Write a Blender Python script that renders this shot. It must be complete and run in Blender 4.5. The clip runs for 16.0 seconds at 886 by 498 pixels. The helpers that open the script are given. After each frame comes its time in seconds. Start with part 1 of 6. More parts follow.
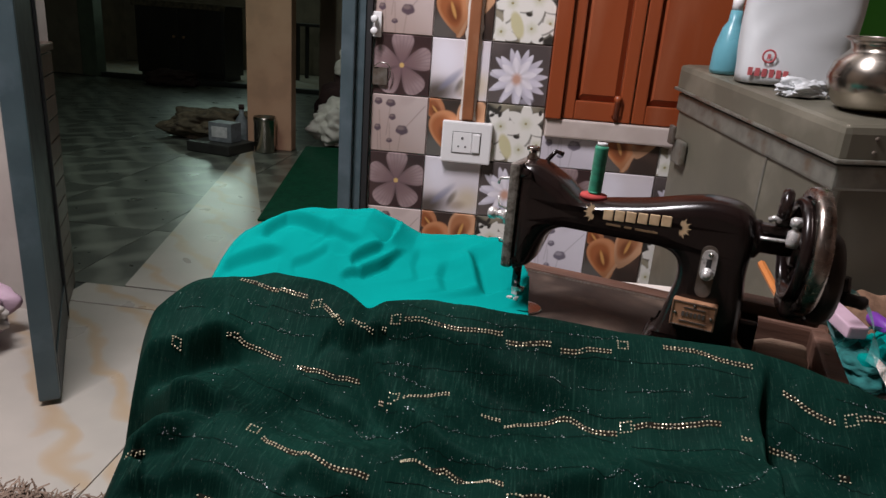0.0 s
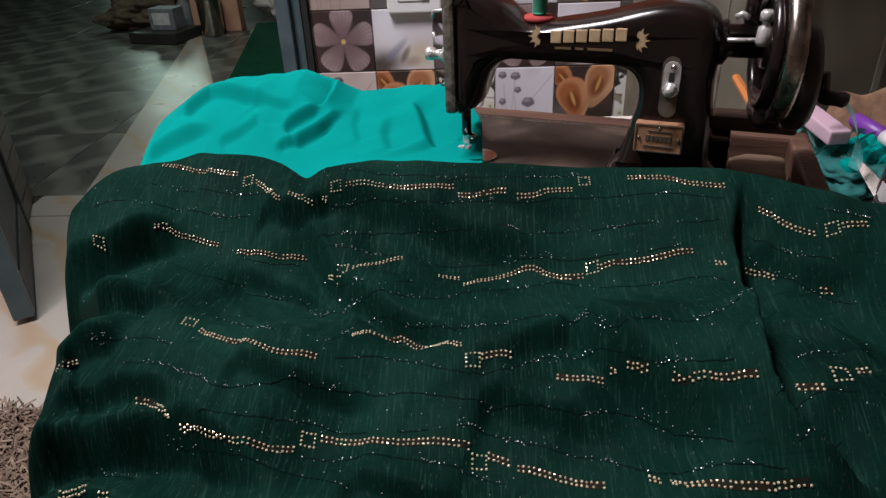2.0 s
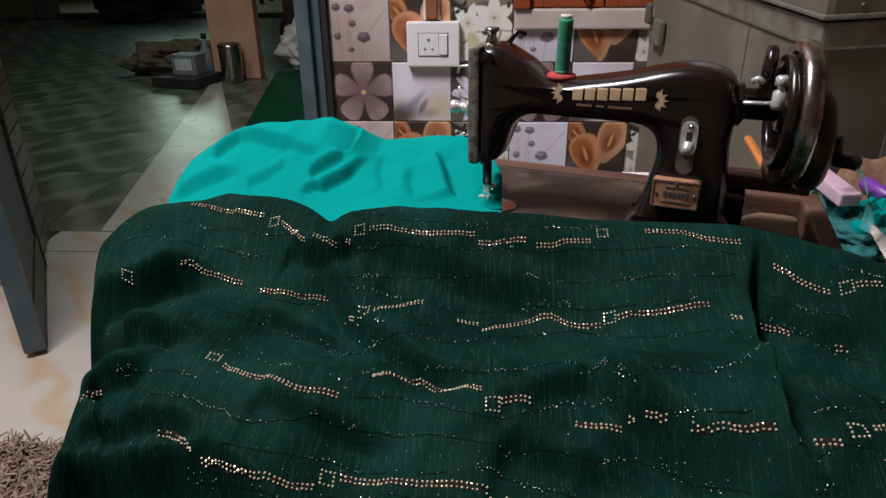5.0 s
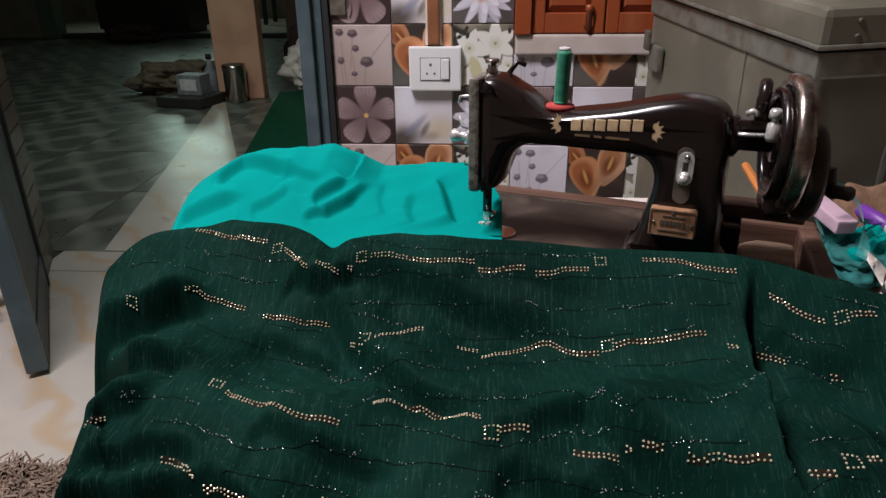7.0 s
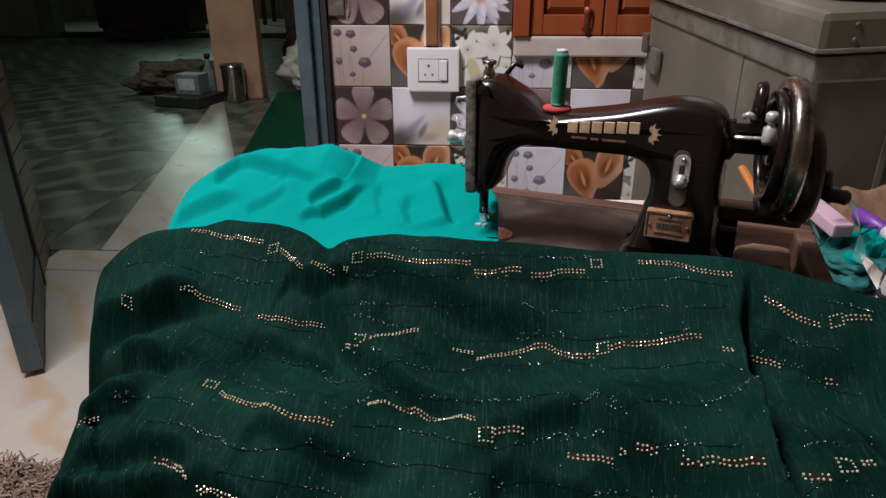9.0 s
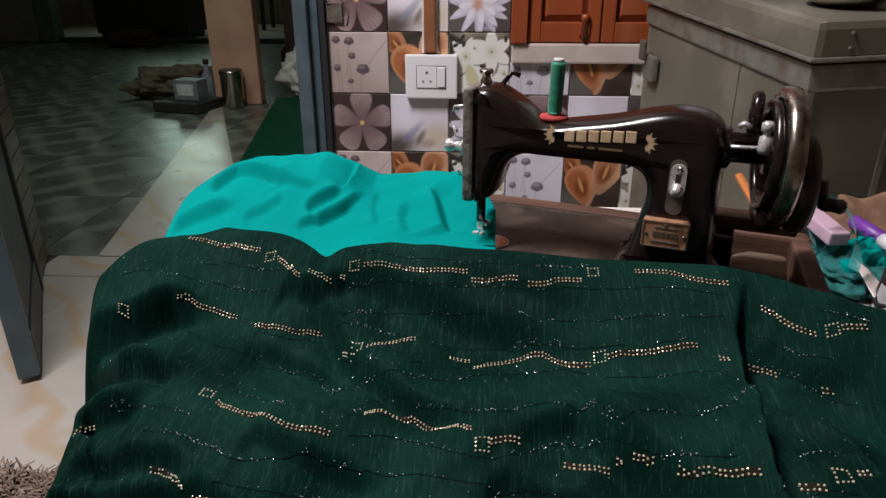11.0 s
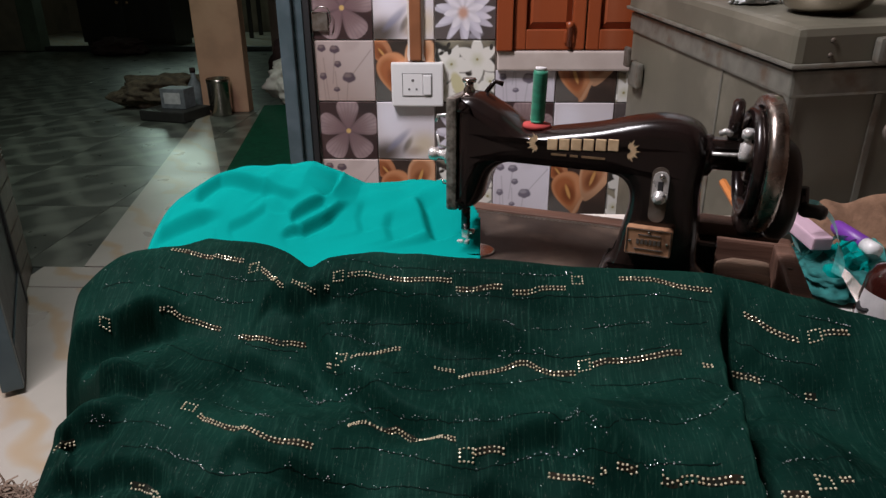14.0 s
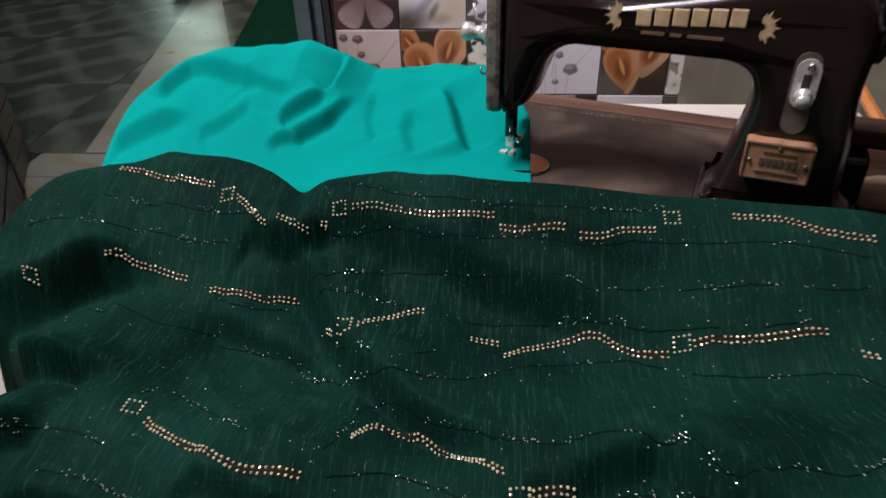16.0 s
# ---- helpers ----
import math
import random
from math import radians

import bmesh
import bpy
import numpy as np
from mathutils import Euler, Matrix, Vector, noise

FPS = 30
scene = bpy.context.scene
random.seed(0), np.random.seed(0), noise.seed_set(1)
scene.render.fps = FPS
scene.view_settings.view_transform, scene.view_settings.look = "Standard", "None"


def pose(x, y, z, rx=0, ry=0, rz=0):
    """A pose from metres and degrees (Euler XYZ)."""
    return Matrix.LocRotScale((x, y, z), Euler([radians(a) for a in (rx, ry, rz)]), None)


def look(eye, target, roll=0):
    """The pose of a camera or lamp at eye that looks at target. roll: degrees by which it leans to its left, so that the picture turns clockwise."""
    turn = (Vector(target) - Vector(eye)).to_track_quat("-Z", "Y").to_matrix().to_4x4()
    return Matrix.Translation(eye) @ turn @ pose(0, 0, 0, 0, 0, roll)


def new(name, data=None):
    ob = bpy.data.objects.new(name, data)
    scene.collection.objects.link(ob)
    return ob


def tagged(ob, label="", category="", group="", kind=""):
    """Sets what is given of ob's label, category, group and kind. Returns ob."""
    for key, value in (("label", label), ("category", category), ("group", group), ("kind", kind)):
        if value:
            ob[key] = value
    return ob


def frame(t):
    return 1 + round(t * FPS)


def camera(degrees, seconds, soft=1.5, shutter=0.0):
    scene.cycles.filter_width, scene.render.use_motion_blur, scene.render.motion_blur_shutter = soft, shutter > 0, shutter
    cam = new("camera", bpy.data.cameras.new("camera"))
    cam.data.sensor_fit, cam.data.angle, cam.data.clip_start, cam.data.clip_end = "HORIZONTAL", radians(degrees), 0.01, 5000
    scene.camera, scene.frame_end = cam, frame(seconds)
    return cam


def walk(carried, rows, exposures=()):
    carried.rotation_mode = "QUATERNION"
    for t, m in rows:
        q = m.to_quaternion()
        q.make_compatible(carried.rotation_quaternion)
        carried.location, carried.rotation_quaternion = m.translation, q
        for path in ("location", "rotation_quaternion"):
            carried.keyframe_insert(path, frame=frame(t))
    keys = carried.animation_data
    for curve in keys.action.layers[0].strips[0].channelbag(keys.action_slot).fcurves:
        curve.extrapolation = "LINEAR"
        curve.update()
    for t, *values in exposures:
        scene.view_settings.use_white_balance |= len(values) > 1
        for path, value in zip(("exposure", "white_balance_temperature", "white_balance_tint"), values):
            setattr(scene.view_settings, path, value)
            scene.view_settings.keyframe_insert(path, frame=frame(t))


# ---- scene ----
cam = camera(66.5, 16.0, soft=1.4, shutter=0.5)
PATH = [
    (0, (0.235, 0.289, 0.905), (0.076, 2.181, 0.277), 4.4),
    (0.5, (0.243, 0.289, 0.902), (0.123, 2.18, 0.261), 3.2),
    (1, (0.259, 0.313, 0.892), (0.123, 2.148, 0.108), -0.5),
    (1.5, (0.27, 0.342, 0.874), (0.131, 2.102, -0.066), -2.4),
    (2, (0.277, 0.35, 0.866), (0.166, 2.09, -0.115), -2.6),
    (2.5, (0.275, 0.35, 0.865), (0.159, 2.093, -0.109), -2.7),
    (3, (0.268, 0.344, 0.866), (0.142, 2.096, -0.09), -1.9),
    (3.5, (0.264, 0.337, 0.867), (0.135, 2.104, -0.062), -1.3),
    (4, (0.262, 0.337, 0.869), (0.138, 2.111, -0.046), -1.0),
    (4.5, (0.261, 0.337, 0.87), (0.144, 2.116, -0.037), -0.9),
    (4.7, (0.262, 0.336, 0.869), (0.14, 2.128, -0.01), -0.9),
    (6.8, (0.263, 0.329, 0.884), (0.135, 2.158, 0.084), -0.4),
    (7, (0.264, 0.329, 0.883), (0.133, 2.157, 0.081), -0.6),
    (7.5, (0.265, 0.328, 0.885), (0.131, 2.16, 0.094), -0.5),
    (8, (0.267, 0.33, 0.883), (0.132, 2.157, 0.08), -0.6),
    (8.5, (0.266, 0.33, 0.883), (0.139, 2.157, 0.08), -0.3),
    (9, (0.266, 0.33, 0.883), (0.141, 2.159, 0.084), -0.2),
    (11.5, (0.269, 0.331, 0.887), (0.152, 2.17, 0.111), -0.0),
    (12, (0.272, 0.331, 0.887), (0.172, 2.176, 0.12), -0.2),
    (12.5, (0.271, 0.333, 0.886), (0.174, 2.172, 0.107), -0.1),
    (13, (0.272, 0.333, 0.887), (0.178, 2.174, 0.112), 0.1),
    (13.5, (0.27, 0.333, 0.889), (0.174, 2.173, 0.111), 0.1),
    (14, (0.274, 0.334, 0.889), (0.181, 2.178, 0.12), -0.3),
    (14.2, (0.279, 0.343, 0.898), (0.171, 2.166, 0.082), -1.0),
    (14.5, (0.277, 0.358, 0.902), (0.136, 2.178, 0.084), -1.9),
    (14.6, (0.267, 0.371, 0.896), (0.124, 2.176, 0.048), -1.5),
    (15, (0.266, 0.407, 0.899), (0.093, 2.157, -0.054), -2.4),
    (15.5, (0.262, 0.464, 0.88), (0.096, 2.174, -0.143), -2.0),
    (16, (0.256, 0.531, 0.85), (0.087, 2.189, -0.255), -1.8),
]
walk(cam, [(t, look(eye, target, roll)) for t, eye, target, roll in PATH])

# ---- light ----
world = bpy.data.worlds.new("world")
scene.world = world
world.use_nodes = True
world.node_tree.nodes["Background"].inputs[0].default_value = (0.5, 0.6, 0.7, 1)
world.node_tree.nodes["Background"].inputs[1].default_value = 0.004


def area_lamp(name, eye, target, size_x, size_y, power, colour):
    data = bpy.data.lights.new(name, "AREA")
    data.shape, data.size, data.size_y, data.energy, data.color = "RECTANGLE", size_x, size_y, power, colour
    ob = new(name, data)
    ob.matrix_world = look(eye, target)
    return ob


# the tube light high on the door side of the sewing room, and a weak lamp in the hall beyond the door
area_lamp("tube_lamp", (-0.65, 0.86, 2.62), (-0.48, 1.00, 0.0), 0.10, 1.0, 81, (1.0, 0.945, 0.995))
area_lamp("hall_lamp", (-1.62, 3.4, 2.60), (-1.5, 4.6, 0.3), 0.5, 0.5, 16, (0.80, 1.0, 0.90))
area_lamp("far_room_lamp", (-4.10, 10.5, 2.0), (-1.1, 3.4, 0.0), 1.3, 0.9, 16, (0.72, 1.0, 0.86))
scene.view_settings.exposure = 0.0


# ---- materials ----
def material(name, colour, rough=0.5, metal=0.0, second=None, scale=20.0, detail=4.0, bump=0.0, bump_scale=80.0,
             stretch=(1, 1, 1), spread=(0.35, 0.65), sheen=0.0, vary=0.0, wear=None, wear_scale=6.0, spec=0.5):
    """A node material: two colours mixed by noise, an optional larger stain, fine bump and a change from object to object."""
    m = bpy.data.materials.new(name)
    m.use_nodes = True
    nt = m.node_tree
    bsdf = nt.nodes["Principled BSDF"]
    bsdf.inputs["Roughness"].default_value = rough
    bsdf.inputs["Metallic"].default_value = metal
    bsdf.inputs["Sheen Weight"].default_value = sheen
    bsdf.inputs["Specular IOR Level"].default_value = spec
    co = nt.nodes.new("ShaderNodeTexCoord")
    mp = nt.nodes.new("ShaderNodeMapping")
    mp.inputs["Scale"].default_value = stretch
    nt.links.new(co.outputs["Object"], mp.inputs[0])

    def noise_node(size, detail_level):
        n = nt.nodes.new("ShaderNodeTexNoise")
        n.inputs["Scale"].default_value, n.inputs["Detail"].default_value = size, detail_level
        nt.links.new(mp.outputs[0], n.inputs["Vector"])
        return n

    def ramp(source, low, high):
        r = nt.nodes.new("ShaderNodeMapRange")
        r.inputs[1].default_value, r.inputs[2].default_value = low, high
        nt.links.new(source, r.inputs[0])
        return r.outputs[0]

    def mix(factor, a, b):
        x = nt.nodes.new("ShaderNodeMix")
        x.data_type = "RGBA"
        nt.links.new(factor, x.inputs[0])
        for socket, value in ((x.inputs[6], a), (x.inputs[7], b)):
            if isinstance(value, tuple):
                socket.default_value = (*value, 1)
            else:
                nt.links.new(value, socket)
        return x.outputs[2]

    second = second or tuple(c * 0.78 for c in colour)
    out = mix(ramp(noise_node(scale, detail).outputs["Fac"], *spread), colour, second)
    if wear:
        out = mix(ramp(noise_node(wear_scale, 6).outputs["Fac"], 0.52, 0.70), out, wear)
    if vary:
        info = nt.nodes.new("ShaderNodeObjectInfo")
        hsv = nt.nodes.new("ShaderNodeHueSaturation")
        hsv.inputs["Saturation"].default_value = 1.0
        r = nt.nodes.new("ShaderNodeMapRange")
        r.inputs[3].default_value, r.inputs[4].default_value = 1 - vary, 1 + vary
        nt.links.new(info.outputs["Random"], r.inputs[0])
        nt.links.new(r.outputs[0], hsv.inputs["Value"])
        nt.links.new(out, hsv.inputs["Color"])
        out = hsv.outputs[0]
    nt.links.new(out, bsdf.inputs["Base Color"])
    rr = nt.nodes.new("ShaderNodeMapRange")
    rr.inputs[3].default_value, rr.inputs[4].default_value = max(0.02, rough - 0.08), min(1, rough + 0.08)
    nt.links.new(noise_node(scale * 1.7, 3).outputs["Fac"], rr.inputs[0])
    nt.links.new(rr.outputs[0], bsdf.inputs["Roughness"])
    if bump:
        b = nt.nodes.new("ShaderNodeBump")
        b.inputs["Strength"].default_value, b.inputs["Distance"].default_value = bump, 0.002
        nt.links.new(noise_node(bump_scale, 4).outputs["Fac"], b.inputs["Height"])
        nt.links.new(b.outputs[0], bsdf.inputs["Normal"])
    return m


def printed_material(name, rough):
    """Colours printed on the piece itself, kept in its colour attribute, under a glaze."""
    m = bpy.data.materials.new(name)
    m.use_nodes = True
    nt = m.node_tree
    bsdf = nt.nodes["Principled BSDF"]
    at = nt.nodes.new("ShaderNodeVertexColor")
    at.layer_name = "print"
    info = nt.nodes.new("ShaderNodeObjectInfo")
    r = nt.nodes.new("ShaderNodeMapRange")
    r.inputs[3].default_value, r.inputs[4].default_value = 0.93, 1.06
    hsv = nt.nodes.new("ShaderNodeHueSaturation")
    nt.links.new(info.outputs["Random"], r.inputs[0])
    nt.links.new(r.outputs[0], hsv.inputs["Value"])
    nt.links.new(at.outputs["Color"], hsv.inputs["Color"])
    nt.links.new(hsv.outputs[0], bsdf.inputs["Base Color"])
    bsdf.inputs["Roughness"].default_value = rough
    n = nt.nodes.new("ShaderNodeTexNoise")
    n.inputs["Scale"].default_value = 18
    b = nt.nodes.new("ShaderNodeBump")
    b.inputs["Strength"].default_value, b.inputs["Distance"].default_value = 0.08, 0.002
    nt.links.new(n.outputs["Fac"], b.inputs["Height"])
    nt.links.new(b.outputs[0], bsdf.inputs["Normal"])
    return m


def marble_material():
    m = material("white_marble", (0.41, 0.375, 0.33), 0.30, second=(0.33, 0.305, 0.27), scale=3, bump=0.02)
    nt = m.node_tree
    bsdf = nt.nodes["Principled BSDF"]
    base = bsdf.inputs["Base Color"].links[0].from_socket
    co = nt.nodes.new("ShaderNodeTexCoord")
    wave = nt.nodes.new("ShaderNodeTexWave")
    wave.inputs["Scale"].default_value, wave.inputs["Distortion"].default_value = 2.3, 8.0
    wave.inputs["Detail"].default_value, wave.inputs["Detail Scale"].default_value = 3.0, 1.1
    wave.bands_direction = "DIAGONAL"
    nt.links.new(co.outputs["Object"], wave.inputs["Vector"])
    r = nt.nodes.new("ShaderNodeMapRange")
    r.inputs[1].default_value, r.inputs[2].default_value, r.inputs[4].default_value = 0.78, 1.0, 0.6
    nt.links.new(wave.outputs["Fac"], r.inputs[0])
    x = nt.nodes.new("ShaderNodeMix")
    x.data_type = "RGBA"
    x.inputs[7].default_value = (0.36, 0.24, 0.12, 1)
    nt.links.new(r.outputs[0], x.inputs[0])
    nt.links.new(base, x.inputs[6])
    nt.links.new(x.outputs[2], bsdf.inputs["Base Color"])
    return m


def hall_tile_material():
    """Dark grey glazed tile with a web of lighter brushed streaks."""
    m = material("hall_tile", (0.085, 0.088, 0.075), 0.30, second=(0.05, 0.052, 0.046), scale=5, vary=0.10, bump=0.03)
    nt = m.node_tree
    bsdf = nt.nodes["Principled BSDF"]
    base = bsdf.inputs["Base Color"].links[0].from_socket
    co = nt.nodes.new("ShaderNodeTexCoord")
    for turn, dist in ((0.75, 2.2), (-0.7, 2.6)):
        mp = nt.nodes.new("ShaderNodeMapping")
        mp.inputs["Rotation"].default_value = (0, 0, turn)
        nt.links.new(co.outputs["Object"], mp.inputs[0])
        wave = nt.nodes.new("ShaderNodeTexWave")
        wave.inputs["Scale"].default_value, wave.inputs["Distortion"].default_value = 1.25, dist
        wave.inputs["Detail"].default_value, wave.inputs["Detail Scale"].default_value = 3, 2.4
        nt.links.new(mp.outputs[0], wave.inputs["Vector"])
        r = nt.nodes.new("ShaderNodeMapRange")
        r.inputs[1].default_value, r.inputs[2].default_value, r.inputs[4].default_value = 0.66, 1.0, 0.40
        nt.links.new(wave.outputs["Fac"], r.inputs[0])
        x = nt.nodes.new("ShaderNodeMix")
        x.data_type = "RGBA"
        x.inputs[7].default_value = (0.24, 0.25, 0.21, 1)
        nt.links.new(r.outputs[0], x.inputs[0])
        nt.links.new(base, x.inputs[6])
        base = x.outputs[2]
    nt.links.new(base, bsdf.inputs["Base Color"])
    return m


def saree_material():
    """Dark green sheer weave with short silvery threads along the weft."""
    m = material("green_saree", (0.0046, 0.0255, 0.0183), 0.6, second=(0.0022, 0.0130, 0.0096), scale=9, sheen=0.0, spec=0.015)
    nt = m.node_tree
    bsdf = nt.nodes["Principled BSDF"]
    base = bsdf.inputs["Base Color"].links[0].from_socket
    co = nt.nodes.new("ShaderNodeTexCoord")
    height = None
    for scale_xyz, low, high, strength, tint in (((650, 40, 40), 0.54, 0.72, 0.40, (0.018, 0.060, 0.043)),
                                                  ((38, 620, 38), 0.58, 0.75, 0.35, (0.0, 0.006, 0.005)),
                                                  ((1350, 190, 190), 0.665, 0.77, 0.46, (0.12, 0.155, 0.13))):
        mp = nt.nodes.new("ShaderNodeMapping")
        mp.inputs["Scale"].default_value = scale_xyz
        nt.links.new(co.outputs["Object"], mp.inputs[0])
        n = nt.nodes.new("ShaderNodeTexNoise")
        n.inputs["Scale"].default_value, n.inputs["Detail"].default_value = 1.0, 2.0
        nt.links.new(mp.outputs[0], n.inputs["Vector"])
        r = nt.nodes.new("ShaderNodeMapRange")
        r.inputs[1].default_value, r.inputs[2].default_value, r.inputs[4].default_value = low, high, strength
        nt.links.new(n.outputs["Fac"], r.inputs[0])
        x = nt.nodes.new("ShaderNodeMix")
        x.data_type = "RGBA"
        x.inputs[7].default_value = (*tint, 1)
        nt.links.new(r.outputs[0], x.inputs[0])
        nt.links.new(base, x.inputs[6])
        base = x.outputs[2]
        height = height or n.outputs["Fac"]
    nt.links.new(base, bsdf.inputs["Base Color"])
    b = nt.nodes.new("ShaderNodeBump")
    b.inputs["Strength"].default_value, b.inputs["Distance"].default_value = 0.25, 0.001
    nt.links.new(height, b.inputs["Height"])
    nt.links.new(b.outputs[0], bsdf.inputs["Normal"])
    return m


MARBLE = marble_material()
HALL_TILE = hall_tile_material()
SAREE = saree_material()
PRINT = printed_material("printed_glaze", 0.22)
GROUT = material("tile_grout", (0.62, 0.58, 0.56), 0.85, scale=40, bump=0.2)
PLASTER = material("wall_plaster", (0.55, 0.50, 0.45), 0.85, scale=5, bump=0.15, wear=(0.42, 0.37, 0.32))
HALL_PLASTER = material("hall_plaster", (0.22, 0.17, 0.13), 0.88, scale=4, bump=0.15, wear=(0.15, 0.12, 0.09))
# dark brown for the unseen walls, chosen to cut the bounced light
LOW_BOUNCE_PLASTER = material("low_bounce_plaster", (0.20, 0.15, 0.12), 0.88, scale=5, bump=0.15, wear=(0.15, 0.11, 0.085))
CEILING = material("ceiling_paint", (0.48, 0.45, 0.41), 0.9, scale=6)
PEACH = material("peach_paint", (0.52, 0.29, 0.19), 0.7, second=(0.47, 0.25, 0.16), scale=6, bump=0.1, wear=(0.42, 0.23, 0.15))
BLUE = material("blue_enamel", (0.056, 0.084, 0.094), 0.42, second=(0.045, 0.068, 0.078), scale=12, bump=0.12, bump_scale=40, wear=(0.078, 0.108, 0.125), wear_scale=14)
# the same blue enamel with the door leaf's shade put into the colour
BLUE_SHADED = material("shaded_blue_enamel", (0.024, 0.034, 0.042), 0.5, scale=12, bump=0.1)
BLACK = material("matt_black", (0.012, 0.012, 0.013), 0.6, scale=30)
RED_WOOD = material("red_brown_paint", (0.30, 0.066, 0.020), 0.38, second=(0.24, 0.050, 0.015), scale=9, stretch=(1, 1, 0.15), bump=0.12, bump_scale=60, wear=(0.33, 0.10, 0.045), wear_scale=9)
SILL = material("pale_sill_stone", (0.60, 0.52, 0.48), 0.5, second=(0.50, 0.42, 0.38), scale=14, bump=0.1)
CASING = material("brown_casing", (0.30, 0.115, 0.05), 0.45, scale=14, wear=(0.40, 0.20, 0.11))
WHITE_PLASTIC = material("white_plastic", (0.78, 0.77, 0.77), 0.35, second=(0.74, 0.73, 0.73), scale=8)
DARK_HOLE = material("dark_socket_hole", (0.02, 0.02, 0.02), 0.7, scale=30)
# pinkish tile, its colour lowered to carry the shade inside the reveal
JAMB_TILE = material("shaded_pink_tile", (0.13, 0.082, 0.062), 0.4, second=(0.095, 0.06, 0.046), scale=25, vary=0.12)
TRUNK = material("grey_galvanised_steel", (0.168, 0.157, 0.117), 0.48, 0.25, second=(0.135, 0.126, 0.095), scale=5, bump=0.10, bump_scale=25, wear=(0.235, 0.22, 0.17), wear_scale=7)
TRUNK_EDGE = material("worn_trunk_edge", (0.25, 0.25, 0.21), 0.42, 0.45, second=(0.18, 0.175, 0.15), scale=30, bump=0.1, wear=(0.16, 0.12, 0.085), wear_scale=25)
RUST = material("rusty_iron", (0.10, 0.075, 0.055), 0.6, 0.5, second=(0.17, 0.15, 0.13), scale=60, bump=0.2)
ENAMEL = material("black_machine_enamel", (0.008, 0.0046, 0.0044), 0.22, second=(0.013, 0.007, 0.0062), scale=25, bump=0.03, bump_scale=30, wear=(0.020, 0.012, 0.010), wear_scale=16, spec=0.5)
BED_STEEL = material("worn_black_bed", (0.018, 0.012, 0.009), 0.55, 0.0, second=(0.046, 0.031, 0.023), scale=16, detail=8, bump=0.2, wear=(0.10, 0.068, 0.050), wear_scale=13)
CHROME = material("scratched_chrome", (0.62, 0.60, 0.57), 0.22, 1.0, second=(0.45, 0.43, 0.40), scale=60, bump=0.05)
WORN_CHROME = material("tarnished_chrome", (0.46, 0.41, 0.37), 0.27, 1.0, second=(0.24, 0.18, 0.15), scale=45, bump=0.15, wear=(0.085, 0.045, 0.030), wear_scale=32)
FACEPLATE = material("engraved_faceplate", (0.50, 0.47, 0.43), 0.38, 0.8, second=(0.16, 0.14, 0.12), scale=140, bump=0.5, bump_scale=130)
BRASS = material("aged_brass", (0.58, 0.31, 0.18), 0.4, 0.3, second=(0.42, 0.22, 0.12), scale=50, bump=0.15, wear=(0.16, 0.08, 0.045), wear_scale=50)
GOLD_LEAF = material("gold_transfer", (0.82, 0.60, 0.37), 0.45, 0.2, second=(0.66, 0.46, 0.27), scale=150)
DULL_GOLD = material("faded_gold_transfer", (0.25, 0.16, 0.085), 0.5, 0.2, scale=200)
BASE_WOOD = material("worn_brown_wood", (0.120, 0.058, 0.038), 0.55, second=(0.062, 0.030, 0.020), scale=12, stretch=(0.35, 3, 3), bump=0.3, wear=(0.19, 0.105, 0.075), wear_scale=10)
PALE_WOOD = material("bare_scuffed_wood", (0.25, 0.165, 0.115), 0.7, second=(0.13, 0.08, 0.055), scale=20, stretch=(0.4, 2, 2), bump=0.3, wear=(0.33, 0.25, 0.19))
TEAL = material("teal_cotton", (0.001, 0.262, 0.237), 0.85, second=(0.001, 0.232, 0.209), scale=6, bump=0.12, bump_scale=900, spec=0.02)
TEAL_NET = material("teal_net_ribbon", (0.05, 0.33, 0.31), 0.8, second=(0.02, 0.22, 0.205), scale=220, sheen=0.2)
TEAL_NET.node_tree.nodes["Principled BSDF"].inputs["Alpha"].default_value = 0.72
TEAL_DARK = material("dense_teal_net", (0.02, 0.17, 0.16), 0.9, second=(0.012, 0.11, 0.105), scale=90, bump=0.4, bump_scale=140)
THREAD = material("green_thread", (0.006, 0.25, 0.135), 0.6, second=(0.003, 0.13, 0.072), scale=60, stretch=(1, 1, 2), bump=0.4, bump_scale=12, sheen=0.3)
RED_FELT = material("red_felt", (0.42, 0.05, 0.045), 0.9, scale=80, bump=0.3)
# chrome with its bright reflections put into a paler, less metallic colour
LIT_CHROME = material("lit_chrome", (0.80, 0.78, 0.76), 0.28, 0.55, second=(0.62, 0.60, 0.58), scale=60)
STONE_GOLD = material("gold_rhinestone", (0.90, 0.82, 0.60), 0.25, 0.30, second=(0.54, 0.45, 0.29), scale=240)
DARK_THREAD = material("dark_tuck_thread", (0.0018, 0.009, 0.007), 0.8, scale=90, spec=0.05)
STONE_BACK = material("brown_stitching", (0.016, 0.011, 0.006), 0.8, second=(0.006, 0.011, 0.008), scale=60, spec=0.1)
SEQUIN = material("silver_sequin", (0.75, 0.80, 0.80), 0.25, 0.6, scale=200)
STEEL = material("stainless_steel", (0.46, 0.42, 0.37), 0.24, 1.0, second=(0.40, 0.36, 0.31), scale=12, stretch=(1, 1, 6), bump=0.03)
BAG_WHITE = material("white_plastic_sack", (0.60, 0.62, 0.63), 0.45, second=(0.54, 0.56, 0.57), scale=7, bump=0.3, bump_scale=22)
BAG_GREEN = material("green_plastic_sack", (0.06, 0.42, 0.035), 0.45, second=(0.05, 0.36, 0.03), scale=9, bump=0.3, bump_scale=22)
